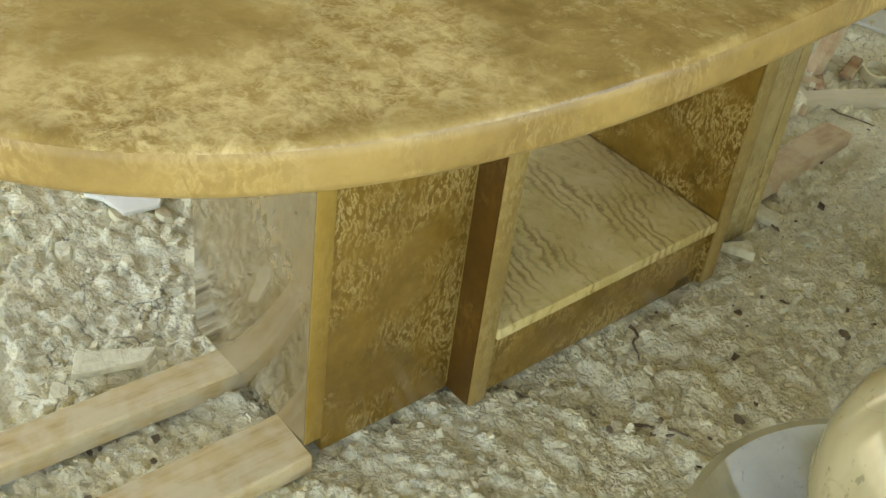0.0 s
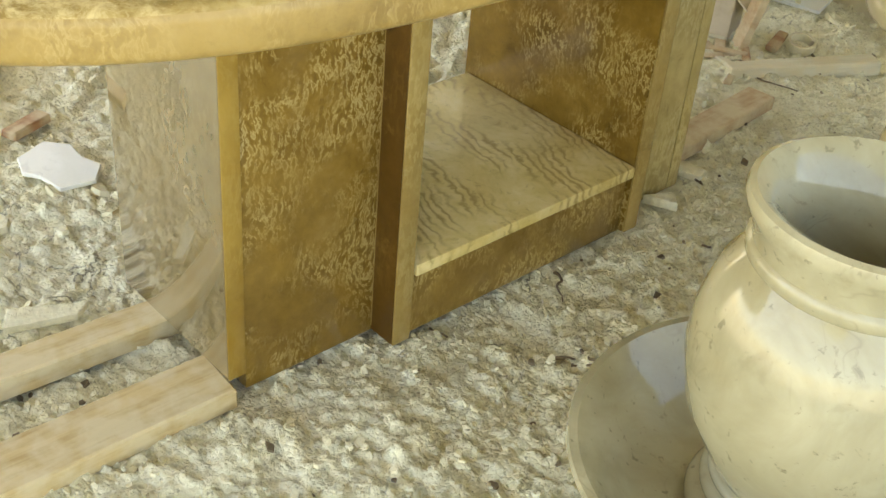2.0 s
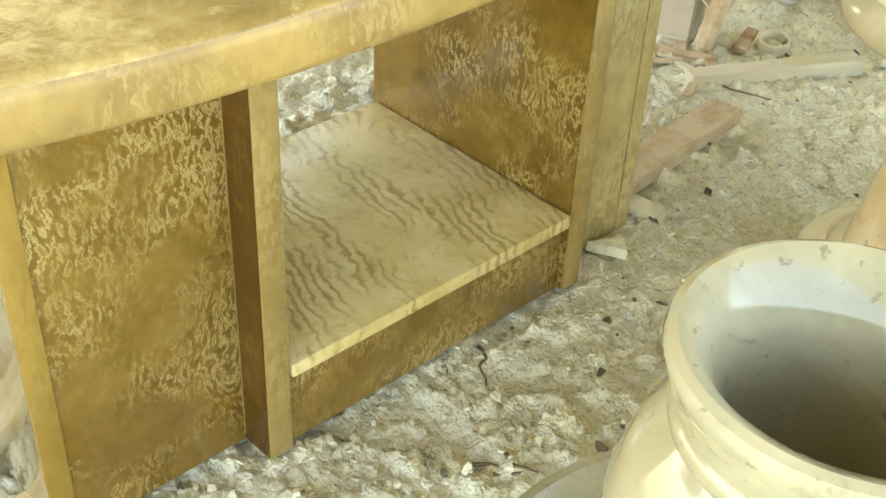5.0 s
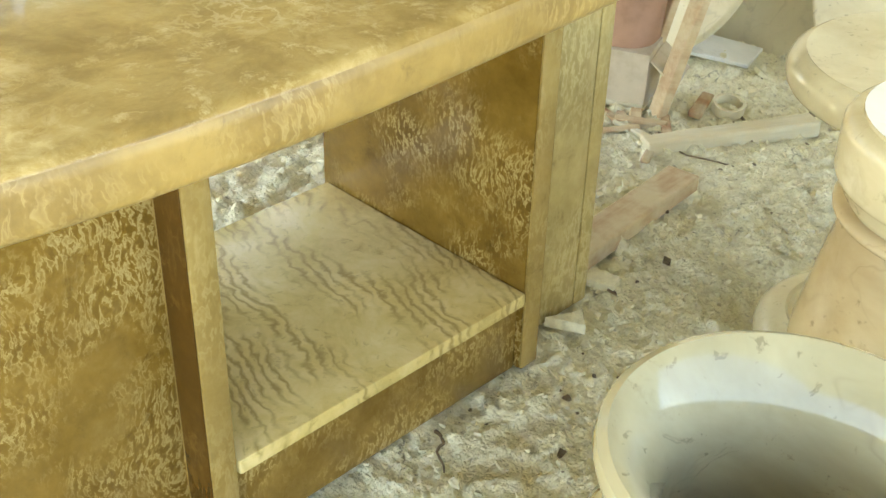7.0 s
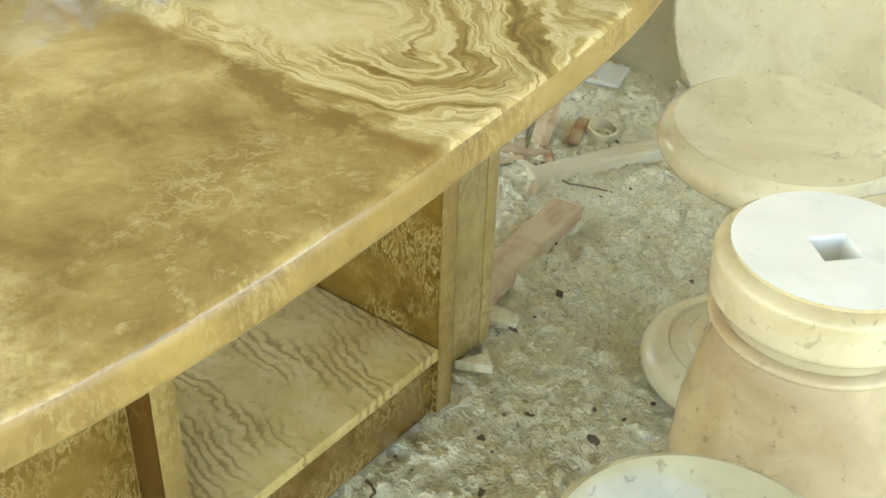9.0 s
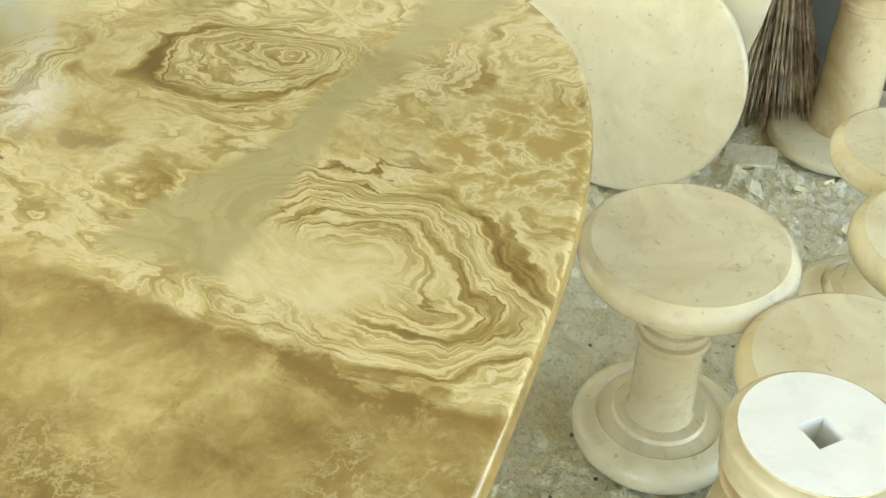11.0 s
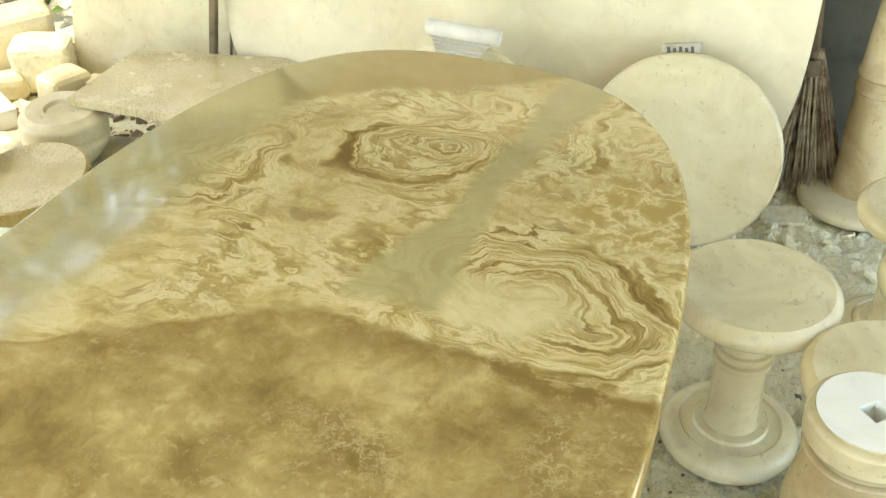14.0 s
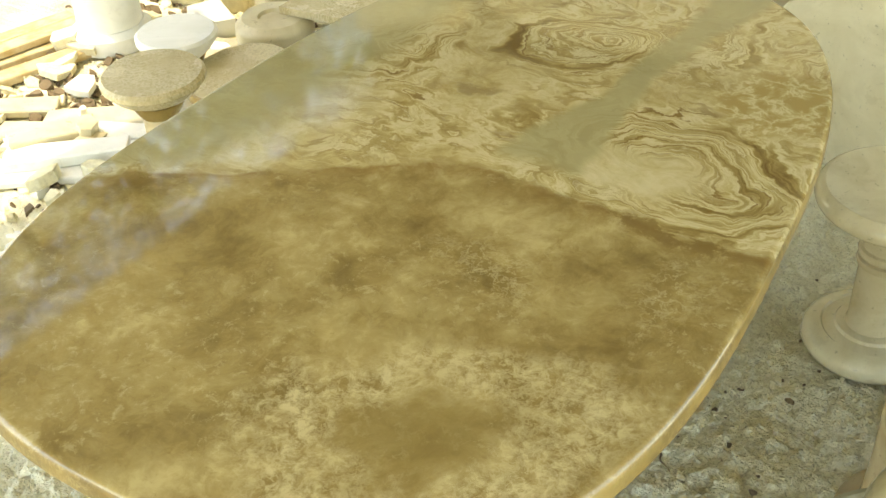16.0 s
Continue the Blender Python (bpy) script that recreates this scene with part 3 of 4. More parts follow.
part("shelf", box((BACK + 0.01, BAY + 0.001, 0.119), (EDGE + 0.002, FAR - 0.002, 0.141), 0.003), ONYX_SHELF, table, "lower shelf of wavy-banded pale onyx")
part("shelf_front", box((EDGE - 0.034, BAY + 0.001, 0), (EDGE - 0.012, FAR - 0.002, 0.117), 0.002), ONYX_FRONT, table, "mid-brown streaked front board")
part("shelf_back", box((BACK + 0.02, BAY + 0.001, 0), (BACK + 0.04, FAR - 0.002, 0.117), 0.002), ONYX_LEG, table)
part("cross_panel", box((BACK, FAR, 0), (EDGE - 0.0045, FAR + 0.037, 0.695), 0.002), ONYX_LEG, table)
part("edge_strip", box((EDGE - 0.004, FAR + 0.0005, 0), (EDGE, FAR + 0.0365, 0.695), 0.003), ONYX_EDGE, table, "paler polished edge strip")
part("side_panel", box((XR - 0.03, FAR + 0.039, 0), (XR, 0.49, 0.695), 0.002), ONYX_BLOND, table, "pale honey panel with upright veins")
part("side_panel", box((XL, FAR + 0.039, 0), (XL + 0.03, 0.49, 0.695), 0.002), ONYX_LEG, table)
part("end_panel", box((XL, 0.492, 0), (XR, 0.522, 0.695), 0.002), ONYX_BLOND, table)


# ---- stools, pedestals and urn ----
def stool(place, label, turn=(0, 0, 0), h=0.49, r=0.192, base_r=0.167):
    s = thing("stool", label, "stool", place, turn, group="marble stools")
    base = [(0, 0.0), (base_r - 0.036, 0.0)] + arc(base_r - 0.034, 0.034, 0.034, -90, 75, 10) + [(base_r - 0.036, 0.069), (base_r - 0.043, 0.071), (base_r - 0.048, 0.066), (0.092, 0.072), (0.087, 0.079), (0.07, 0.081), (0, 0.081)]
    part("base", lathe(base), MARBLE, s, "round moulded base")
    q, k = h - 0.09, 1.34
    stem = [(0, 0.078), (0.05 * k, 0.078), (0.046 * k, 0.092), (0.045 * k, q * 0.665), (0.0505 * k, q * 0.672), (0.0522 * k, q * 0.69), (0.0505 * k, q * 0.712), (0.0445 * k, q * 0.72), (0.0445 * k, q * 0.735), (0.0505 * k, q * 0.743), (0.0522 * k, q * 0.765), (0.0505 * k, q * 0.785), (0.0445 * k, q * 0.793), (0.046 * k, q * 0.92), (0.056 * k, h - 0.056), (0, h - 0.056)]
    part("stem", lathe(stem, 48), MARBLE_STEM, s, "turned column with a double ring")
    seat = [(0, h - 0.06), (r - 0.045, h - 0.06)] + arc(r - 0.03, h - 0.03, 0.03, -90, 75, 10) + [(r - 0.022, h), (0, h)]
    part("seat", lathe(seat, 96), MARBLE, s, "flat round polished seat")
    return s


stool((0.176, 0.71, 0), "polished cream marble stool with ringed column and round seat")
stool((0.492, 0.514, 0), "polished cream marble stool half hidden behind a pedestal")
stool((0.614, 0.908, 0), "polished cream marble stool standing in the dust")
stool((0.513, 1.244, 0), "polished pale marble stool near the back wall", h=0.45, r=0.163, base_r=0.15)

ped = thing("pedestal", "tall cream marble pedestal with raw white top and square socket hole", "pedestal", (0.438, 0.155, 0))
WIDE, TALL = 1.6, 0.985
prof = [(0, 0), (0.10, 0), (0.112, 0.012), (0.112, 0.03), (0.10, 0.05), (0.084, 0.07), (0.080, 0.12), (0.078, 0.25), (0.078, 0.38), (0.076, 0.47), (0.068, 0.545), (0.0625, 0.59), (0.062, 0.60), (0, 0.60)]
part("column", lathe([(r * WIDE, z * TALL) for r, z in prof]), MARBLE_BROWN, ped, "swelling turned column")
part("neck_ring", lathe([(r * WIDE, z * TALL) for r, z in [(0.0, 0.599), (0.062, 0.599)] + arc(0.0625, 0.607, 0.0065, -80, 80, 8) + [(0.061, 0.614), (0, 0.614)]]), MARBLE_BROWN, ped, "raised ring round the neck")
cap = lathe([(r * WIDE, z * TALL) for r, z in [(0, 0.614), (0.062, 0.614), (0.0655, 0.622)] + arc(0.055, 0.644, 0.0172, -40, 0, 5) + arc(0.058, 0.680, 0.0142, 0, 68, 6) + [(0.0632, 0.697)]], 72)
part("cap", cap, MARBLE_CAP, ped, "rounded polished cap")


def socket_top(r, z, half, depth):
    """A round top face with a square hole."""
    bm = bmesh.new()
    steps = 48
    outer = [bm.verts.new((r * math.cos(2 * math.pi * k / steps), r * math.sin(2 * math.pi * k / steps), z)) for k in range(steps)]
    corner = []
    for k in range(steps):
        c, s = math.cos(2 * math.pi * k / steps), math.sin(2 * math.pi * k / steps)
        q = half / max(abs(c), abs(s))
        corner.append((c * q, s * q))
    inner = [bm.verts.new((x, y, z - 0.001)) for x, y in corner]
    low = [bm.verts.new((x, y, z - depth)) for x, y in corner]
    for a, b in ((outer, inner), (inner, low)):
        for k in range(steps):
            bm.faces.new((a[k], a[(k + 1) % steps], b[(k + 1) % steps], b[k]))
    bm.faces.new(low)
    return bm


part("top_face", socket_top(0.0632 * WIDE, 0.697 * TALL, 0.021, 0.06), MARBLE_WHITE, ped, "raw white top with a square hole", smooth=False, at=pose(0, 0, 0, 0, 0, 48))

urn = thing("urn", "polished cream marble urn with flared rim standing in a basin", "urn", (0.505, -0.228, 0))

prof = [(0, 0.265), (0.082, 0.265), (0.105, 0.30), (0.136, 0.36), (0.148, 0.42), (0.146, 0.47), (0.132, 0.515), (0.115, 0.54), (0.111, 0.546), (0.1145, 0.55), (0.1155, 0.556), (0.1145, 0.562), (0.111, 0.566), (0.112, 0.578), (0.118, 0.592), (0.1245, 0.603), (0.1265, 0.612), (0.1245, 0.619), (0.118, 0.622), (0.108, 0.617), (0.094, 0.60), (0.083, 0.582), (0.078, 0.56), (0.085, 0.50), (0.10, 0.44), (0.09, 0.36), (0, 0.34)]
part("body", lathe(prof, 96), MARBLE_URN, urn, "bellied body with a flared hollow rim")
part("foot_ring", lathe([(0, 0.20), (0.09, 0.20)] + arc(0.094, 0.216, 0.016, -90, 90, 8) + arc(0.086, 0.244, 0.012, -90, 90, 8) + arc(0.084, 0.262, 0.008, -90, 90, 6) + [(0, 0.271)]), MARBLE_URN, urn, "stacked mouldings under the body")
part("basin", lathe([(0, 0.10), (0.07, 0.10), (0.18, 0.16), (0.238, 0.262), (0.252, 0.281), (0.251, 0.29), (0.241, 0.291), (0.226, 0.277), (0.17, 0.212), (0.09, 0.196), (0, 0.20)], 96), MARBLE_URN, urn, "wide shallow polished basin")
part("stand", lathe([(0, 0), (0.11, 0), (0.118, 0.015), (0.11, 0.03), (0.07, 0.045), (0.052, 0.06), (0.052, 0.085), (0.07, 0.105), (0, 0.105)]), MARBLE_WARM, urn, "short turned stand")


# ---- slabs and discs against the back ----
def disc(place, r, lean, turn, label, m=MARBLE_PALE, thick=0.025):
    d = thing("marble_disc", label, "marble disc", place, (-lean, 0, turn), group="leaning discs")
    face = [(r - 0.008, 0), (r * 0.6, 0), (0, 0)]
    rim = [(0, -thick), (r - 0.004, -thick), (r, -thick + 0.004), (r, -0.007), (r - 0.002, -0.003), (r - 0.008, 0)]
    for name, prof in (("face", face), ("rim", rim)):
        b = lathe(prof, 128)
        bmesh.ops.rotate(b, verts=b.verts, cent=(0, 0, 0), matrix=Matrix.Rotation(radians(90), 3, "X"))
        bmesh.ops.translate(b, verts=b.verts, vec=(0, 0, r))
        part(name, b, m, d)
    return d


disc((-0.156, 1.488, -0.012), 0.295, 14, 0, "round pale marble tabletop disc leaning on a larger slab")
disc((-0.816, 1.385, -0.012), 0.278, 14, 0, "round pale marble tabletop disc leaning upright")


def upright_slab(outline, thick):
    b = prism(outline, -thick, 0.0, 0.004, 2)
    bmesh.ops.rotate(b, verts=b.verts, cent=(0, 0, 0), matrix=Matrix.Rotation(radians(90), 3, "X"))
    return b


solo("marble_slab", upright_slab([(x, y + 0.75) for x, y in superellipse(0.965, 0.77, 3.4)], 0.028), MARBLE_SLAB, "large cream marble slab leaning against the wall", "marble slab", pose(-0.82, 1.62, 0, -14, 0, 0), group="leaning slabs")
solo("marble_slab", upright_slab([(-0.32, 0), (0.32, 0), (0.32, 1.5), (-0.32, 1.5)], 0.022), MARBLE_PALE, "pale rectangular marble slab leaning upright", "marble slab", pose(-2.12, 1.72, 0, -12, 0, 3), group="leaning slabs")
solo("board", box((-0.012, -0.012, 0), (0.012, 0.012, 1.2), 0.002), BARK, "thin dark batten leaning between two slabs", "batten", pose(-1.79, 1.60, 0, -12, 0, 0))

# foam pad hung over the disc
pad = thing("foam_pad", "white ribbed foam sheet folded over a disc rim", "foam pad", (-0.81, 1.455, 0.525), (-12, 0, 0))
pad.scale = (1.25, 1.25, 1.25)
bm = bmesh.new()
rows = []
for j in range(26):
    u = j / 25
    half = 0.075 - 0.02 * math.sin(math.pi * min(1, u * 1.3))
    yy = -0.012 - 0.05 * u - 0.0025 * (j % 2)
    zz = 0.035 - 0.10 * u
    rows.append([bm.verts.new((half * (2 * i / 7 - 1), yy, zz)) for i in range(8)])
for a, b in zip(rows, rows[1:]):
    for i in range(7):
        bm.faces.new((a[i], a[i + 1], b[i + 1], b[i]))
bmesh.ops.solidify(bm, geom=bm.faces[:], thickness=0.006)
part("ribbed_sheet", bm, PAPER, pad, smooth=False)
roll = lathe([(0, -0.09), (0.018, -0.09), (0.02, -0.086), (0.02, 0.086), (0.018, 0.09), (0, 0.09)], 24)
part("roll", roll, PAPER, pad, "rolled edge", at=pose(0, 0.0, 0.05, 0, 90, 0))

card = thing("paper_packet", "small folded printed grey packet wedged behind a disc", "packet", (-0.205, 1.668, 0.556), (-14, 0, -4))
card.scale = (1.25, 1.25, 1.25)
part("sheet", box((-0.045, -0.012, -0.02), (0.045, 0.0, 0.012), 0.002, 2, 0.002), GREY_CARD, card, at=pose(0, 0, 0, 0, -12, 0))
for k in range(5):
    part("print", box((-0.034 + 0.014 * k, -0.0135, -0.012), (-0.027 + 0.014 * k, -0.012, 0.005 - 0.003 * (k % 2)), 0), INK, card, at=pose(0, 0, 0, 0, -12, 0))

# ---- broom, column ----
mark = len(scene.objects)
broom = thing("broom", "bundle broom of thin brown twigs standing bristles down", "broom", (0.565, 1.55, 0))
r = random.Random(11)
for k in range(110):
    bx, by = r.uniform(-0.14, 0.13), r.uniform(-0.05, 0.06)
    tx, ty = -0.035 + bx * 0.15 + r.uniform(-0.012, 0.012), 0.03 + by * 0.2
    bm = bmesh.new()
    bmesh.ops.create_cone(bm, cap_ends=True, segments=5, radius1=0.0022, radius2=0.0028, depth=1.0)
    d = Vector((tx - bx, ty - by, 0.43 - 0.01))
    m = Matrix.Translation((bx, by, r.uniform(0.0, 0.015))) @ d.to_track_quat("Z", "Y").to_matrix().to_4x4() @ Matrix.Diagonal((1, 1, d.length, 1)) @ Matrix.Translation((0, 0, 0.5))
    bmesh.ops.transform(bm, matrix=m, verts=bm.verts)
    part("twig", bm, STRAW, broom)
part("binding", lathe([(0.03, 0.36), (0.034, 0.37), (0.034, 0.40), (0.03, 0.41)], 20), BARK, broom, at=pose(-0.033, 0.03, 0, 0, 0, 0))
part("handle", lathe([(0, 0.39), (0.014, 0.39), (0.013, 1.0), (0, 1.0)], 16), BARK, broom, at=pose(0.01, 0.03, 0, -6, -5, 0))

col = thing("column", "tall turned cream marble column with paired rings", "column", (0.72, 1.52, 0))
part("foot", lathe([(0, 0), (0.15, 0)] + arc(0.145, 0.02, 0.02, -90, 90, 6) + [(0.075, 0.05), (0, 0.05)]), MARBLE_PALE, col, "flat round dusty foot")
part("shaft", lathe([(0, 0.045), (0.075, 0.045), (0.072, 0.1), (0.07, 0.26), (0.066, 0.36), (0.071, 0.365), (0.071, 0.378), (0.066, 0.383), (0.066, 0.405), (0.071, 0.41), (0.071, 0.422), (0.065, 0.43), (0.06, 0.52), (0.052, 0.62), (0.045, 0.68), (0.06, 0.69), (0.06, 0.71), (0.04, 0.72), (0.045, 0.9), (0, 0.9)], 56), MARBLE_WARM, col)

settle(since(mark), 1.115, 8.0, -0.2, 0.135)


# ---- planks, posts, clutter ----
def plank(lo, hi, m, label, place, turn=0.0, name="plank"):
    return solo(name, box(lo, hi, 0.003, 1, 0.002), m, label, "plank", pose(*place, 0, 0, turn), group="loose planks", smooth=False)


plank((-0.031, -0.7, -0.005), (0.031, 0.1, 0.032), WOOD, "dusty sawn wooden plank lying under the table", (-0.418, -0.55, 0), -3)
plank((-0.047, -0.6, -0.005), (0.047, 0.022, 0.032), WOOD, "dusty sawn wooden plank lying under the table", (-0.236, -0.52, 0), -1)
plank((-0.034, -0.2, -0.005), (0.034, 0.19, 0.028), WOOD_PINK, "short reddish plank lying in marble dust", (-0.312, 0.765, 0), 5)
plank((-0.023, -0.19, -0.005), (0.023, 0.2, 0.03), DUSTY_WOOD, "batten half buried in pale dust", (-0.375, 1.18, -0.011), -27)
for place, turn, ln in (((-1.32, -0.47, 0.0), 45, 0.54), ((-1.48, -0.31, 0.03), 52, 0.6)):
    plank((-0.04, -ln / 2, -0.004), (0.04, ln / 2, 0.024), WOOD, "sawn wooden board lying among the stones", place, turn)


mark = len(scene.objects)


def post(foot, head, w, label):
    d = Vector(head) - Vector(foot)
    b = box((-w / 2, -w / 3, 0), (w / 2, w / 3, d.length), 0.002, 1)
    return solo("post", b, WOOD_PINK, label, "post", Matrix.Translation(foot) @ d.to_track_quat("Z", "Y").to_matrix().to_4x4(), group="leaning posts", smooth=False)


post((-0.385, 1.0, -0.005), (-0.345, 1.10, 0.36), 0.033, "reddish wooden post leaning on a marble disc")
post((-0.47, 1.08, -0.005), (-0.43, 1.15, 0.33), 0.025, "thin reddish wooden post leaning on a marble disc")

tub = thing("tub", "pinkish clay tub stacked on a pale carton", "tub", (-0.50, 1.05, 0.115))
part("wall", lathe([(0, 0), (0.06, 0), (0.066, 0.01), (0.07, 0.1), (0.074, 0.105), (0.074, 0.115), (0.066, 0.115), (0.062, 0.02), (0, 0.02)], 40), CLAY, tub)
crate = thing("carton", "brown dusty carton with open flap on the ground", "carton", (-0.49, 1.04, 0), (0, 0, 18))
part("body", box((-0.06, -0.06, -0.004), (0.06, 0.06, 0.115), 0.004), CARD, crate)
part("flap", box((0.0, -0.055, 0), (0.07, 0.055, 0.004), 0.001), CARD, crate, at=pose(0.06, 0, 0.1, 0, 40, 0))
for k, (x, y, a) in enumerate(((-0.42, 0.985, 30), (-0.46, 0.94, 75), (-0.39, 0.955, 120), (-0.345, 1.10, 15))):
    plank((-0.012, -0.05, -0.003), (0.012, 0.05, 0.009), WOOD_RED if k % 2 else WOOD_PINK, "splintered offcut lying in the litter", (x, y, 0), a, "offcut")

ring = bmesh.new()
rows = []
for i in range(40):
    a = 2 * math.pi * i / 40 * 1.06
    rr = 0.022 + 0.004 * a / 6.28
    rows.append([ring.verts.new(((rr + p) * math.cos(a), (rr + p) * math.sin(a), q)) for p, q in ((0, 0), (0.006, 0), (0.006, 0.02), (0, 0.02))])
for a, b in zip(rows, rows[1:]):
    for i in range(4):
        ring.faces.new((a[i], a[(i + 1) % 4], b[(i + 1) % 4], b[i]))
solo("tape_roll", ring, MARBLE_PALE, "loose pale ring of strapping on the ground", "strapping", pose(-0.30, 1.12, 0.0, 12, 0, 40))

settle(since(mark), 1.11, 4.1, -0.026, 0.066)


def shard(name, pts, thick, m, label, place, turn=(0, 0, 0)):
    return solo(name, prism(pts, 0, thick, 0.002, 1), m, label, "stone shard", pose(*place, *turn), group="stone shards", smooth=False)


shard("stone_shard", [(-0.075, -0.02), (-0.045, -0.05), (-0.01, -0.045), (0.04, -0.058), (0.085, -0.012), (0.07, 0.03), (0.025, 0.035), (-0.01, 0.055), (-0.06, 0.04)], 0.01, MARBLE_WHITE, "flat pale broken marble shard", (-0.925, -0.405, 0), (10, 4, 30))
shard("stone_shard", [(-0.06, -0.02), (0.05, -0.015), (0.07, 0.01), (-0.05, 0.022)], 0.014, CHIP, "thin broken marble sliver", (-0.53, -0.63, 0), (6, 0, 70))
shard("stone_shard", [(-0.06, -0.03), (0.05, -0.03), (0.06, 0.03), (-0.05, 0.03)], 0.016, CHIP, "broken marble offcut in the dust", (-1.09, -0.52, 0), (5, 3, 20))
shard("stone_shard", [(-0.03, -0.02), (0.03, -0.02), (0.034, 0.01), (-0.02, 0.02)], 0.014, CHIP, "small pale marble offcut", (-0.225, 0.575, 0), (4, 0, 20))
shard("stone_shard", [(-0.08, -0.04), (0.06, -0.05), (0.08, 0.03), (-0.05, 0.05)], 0.012, CHIP, "flat pale broken slab piece under the broom", (0.16, 1.755, 0), (3, -4, 18))

shard("stone_shard", [(-0.09, -0.05), (0.07, -0.06), (0.09, 0.04), (-0.06, 0.06)], 0.01, MARBLE_WHITE, "flat white marble sheet piece below the discs", (-0.63, 1.53, 0.004), (4, 3, 25))
mark = len(scene.objects)
for k, (x, y, a) in enumerate(((-0.44, 0.965, 55), (-0.48, 0.905, 10), (-0.37, 0.915, 80), (-0.41, 0.885, 145), (-0.34, 0.965, 35), (-0.47, 0.985, 110), (-0.32, 0.885, 20))):
    plank((-0.009, -0.06, -0.002), (0.009, 0.06, 0.005 + 0.002 * (k % 3)), (WOOD_PINK, WOOD_RED, DUSTY_WOOD)[k % 3], "splintered offcut lying in the litter", (x, y, 0.004 * (k % 2)), a, "offcut")


settle(since(mark), 1.11, 4.1, -0.026, 0.066)


# ---- the yard beside the workshop ----
mark = len(scene.objects)
def turned_drum(place, r, h, label):
    """A squat two-tier turned stone with a square socket in its top."""
    d = thing("turned_drum", label, "turned stone", place, group="turned stones")
    lower = [(0, 0), (r * 0.66, 0), (r * 0.72, h * 0.06), (r * 0.95, h * 0.3), (r, h * 0.42), (r * 0.99, h * 0.5), (r * 0.93, h * 0.55), (0, h * 0.55)]
    part("lower_tier", lathe(lower, 64), MARBLE_PALE, d)
    upper = [(0, h * 0.54), (r * 0.92, h * 0.54), (r * 0.99, h * 0.58), (r * 1.01, h * 0.66)] + arc(r * 0.84, h * 0.78, r * 0.16, -15, 75, 6) + [(r * 0.8, h * 0.97), (r * 0.4, h * 0.97), (r * 0.36, h * 0.9), (0, h * 0.9)]
    part("upper_tier", lathe(upper, 64), MARBLE_PALE, d)
    return d


def baluster(place, turn, label):
    prof = [(0, 0), (0.035, 0.0), (0.04, 0.01), (0.04, 0.035), (0.03, 0.042), (0.03, 0.05)] + arc(0.03, 0.07, 0.018, -80, 80, 6) + [(0.03, 0.092), (0.026, 0.1)] + arc(0.024, 0.12, 0.018, -80, 80, 6) + [(0.02, 0.15), (0.026, 0.2), (0.02, 0.24), (0, 0.24)]
    return solo("baluster", lathe(prof, 40), MARBLE_WHITE, label, "baluster", pose(*place, *turn), group="lying balusters")


YARD_TURN = 29
turned_drum((-1.44, 1.17, 0.045), 0.118, 0.155, "squat pale turned marble drum standing on a board")
baluster((-1.27, 1.30, 0.04), (88, 0, 65), "small white turned marble baluster lying down")
baluster((-1.25, 1.40, 0.04), (88, 0, 58), "small white turned marble baluster lying down")
solo("stone_block", box((-0.055, -0.075, 0), (0.055, 0.075, 0.085), 0.008, 2, 0.006), MARBLE_WHITE, "rough white marble block with chipped edges", "stone block", pose(-1.80, 1.31, 0.0, 4, 6, 60))
solo("plank", box((-0.30, -0.10, 0.0), (0.30, 0.10, 0.04), 0.004, 1, 0.004), GREY_WOOD, "grey board carrying turned stones", "plank", pose(-1.56, 1.17, 0.0, 0, 0, 12), group="loose planks", smooth=False)
low = thing("round_tabletop", "round pale onyx tabletop with brown rim lying on rubble", "tabletop", (-1.33, 0.84, 0.15), (5, -5, 0))
part("face", lathe([(0.146, 0.05), (0.1, 0.0505), (0, 0.0505)], 72), ONYX_PALE, low)
part("rim", lathe([(0, 0)] + arc(0.132, 0.022, 0.022, -90, 0, 5) + [(0.154, 0.04), (0.152, 0.047), (0.146, 0.05)], 72), ONYX_EDGE, low, "brown mottled rim")
shard("stone_shard", [(-0.09, -0.08), (0.1, -0.09), (0.08, 0.1), (-0.1, 0.08)], 0.155, CHIP, "rough stone lump under the round slab", (-1.34, 0.85, 0.0))


def goblet(place, label, h, r, m):
    g = thing("goblet_stool", label, "stool", place, group="goblet stools")
    part("seat", lathe([(0.07, h - 0.07), (r * 0.8, h - 0.05), (r, h - 0.02), (r, h - 0.008), (r - 0.008, h), (0, h)], 72), m, g, "flat polished seat")
    part("bowl", lathe([(0, h - 0.115), (0.05, h - 0.115), (0.06, h - 0.1), (0.075, h - 0.07), (0, h - 0.07)], 56), ONYX_EDGE, g, "brown flared bowl")
    part("stem", lathe([(0, 0), (0.09, 0), (0.09, 0.02), (0.055, 0.07), (0.046, 0.12), (0.046, h - 0.115), (0, h - 0.115)], 48), MARBLE_WARM, g)
    return g


goblet((-1.36, 0.53, 0), "pale onyx stool with a flared brown bowl under its seat", 0.345, 0.132, ONYX_PALE)
goblet((-1.55, 0.86, 0), "white marble stool with a thick round seat", 0.27, 0.115, MARBLE_WHITE)
vase = thing("white_column", "white marble column standing in the yard", "column", (-2.08, 1.16, 0))
part("plinth", lathe([(0, 0), (0.13, 0), (0.13, 0.05), (0.11, 0.07), (0, 0.07)], 48), MARBLE_WHITE, vase)
part("shaft", lathe([(0, 0.065), (0.105, 0.065), (0.1, 0.2), (0.098, 0.5), (0.1, 0.8), (0, 0.8)], 48), MARBLE_WHITE, vase)
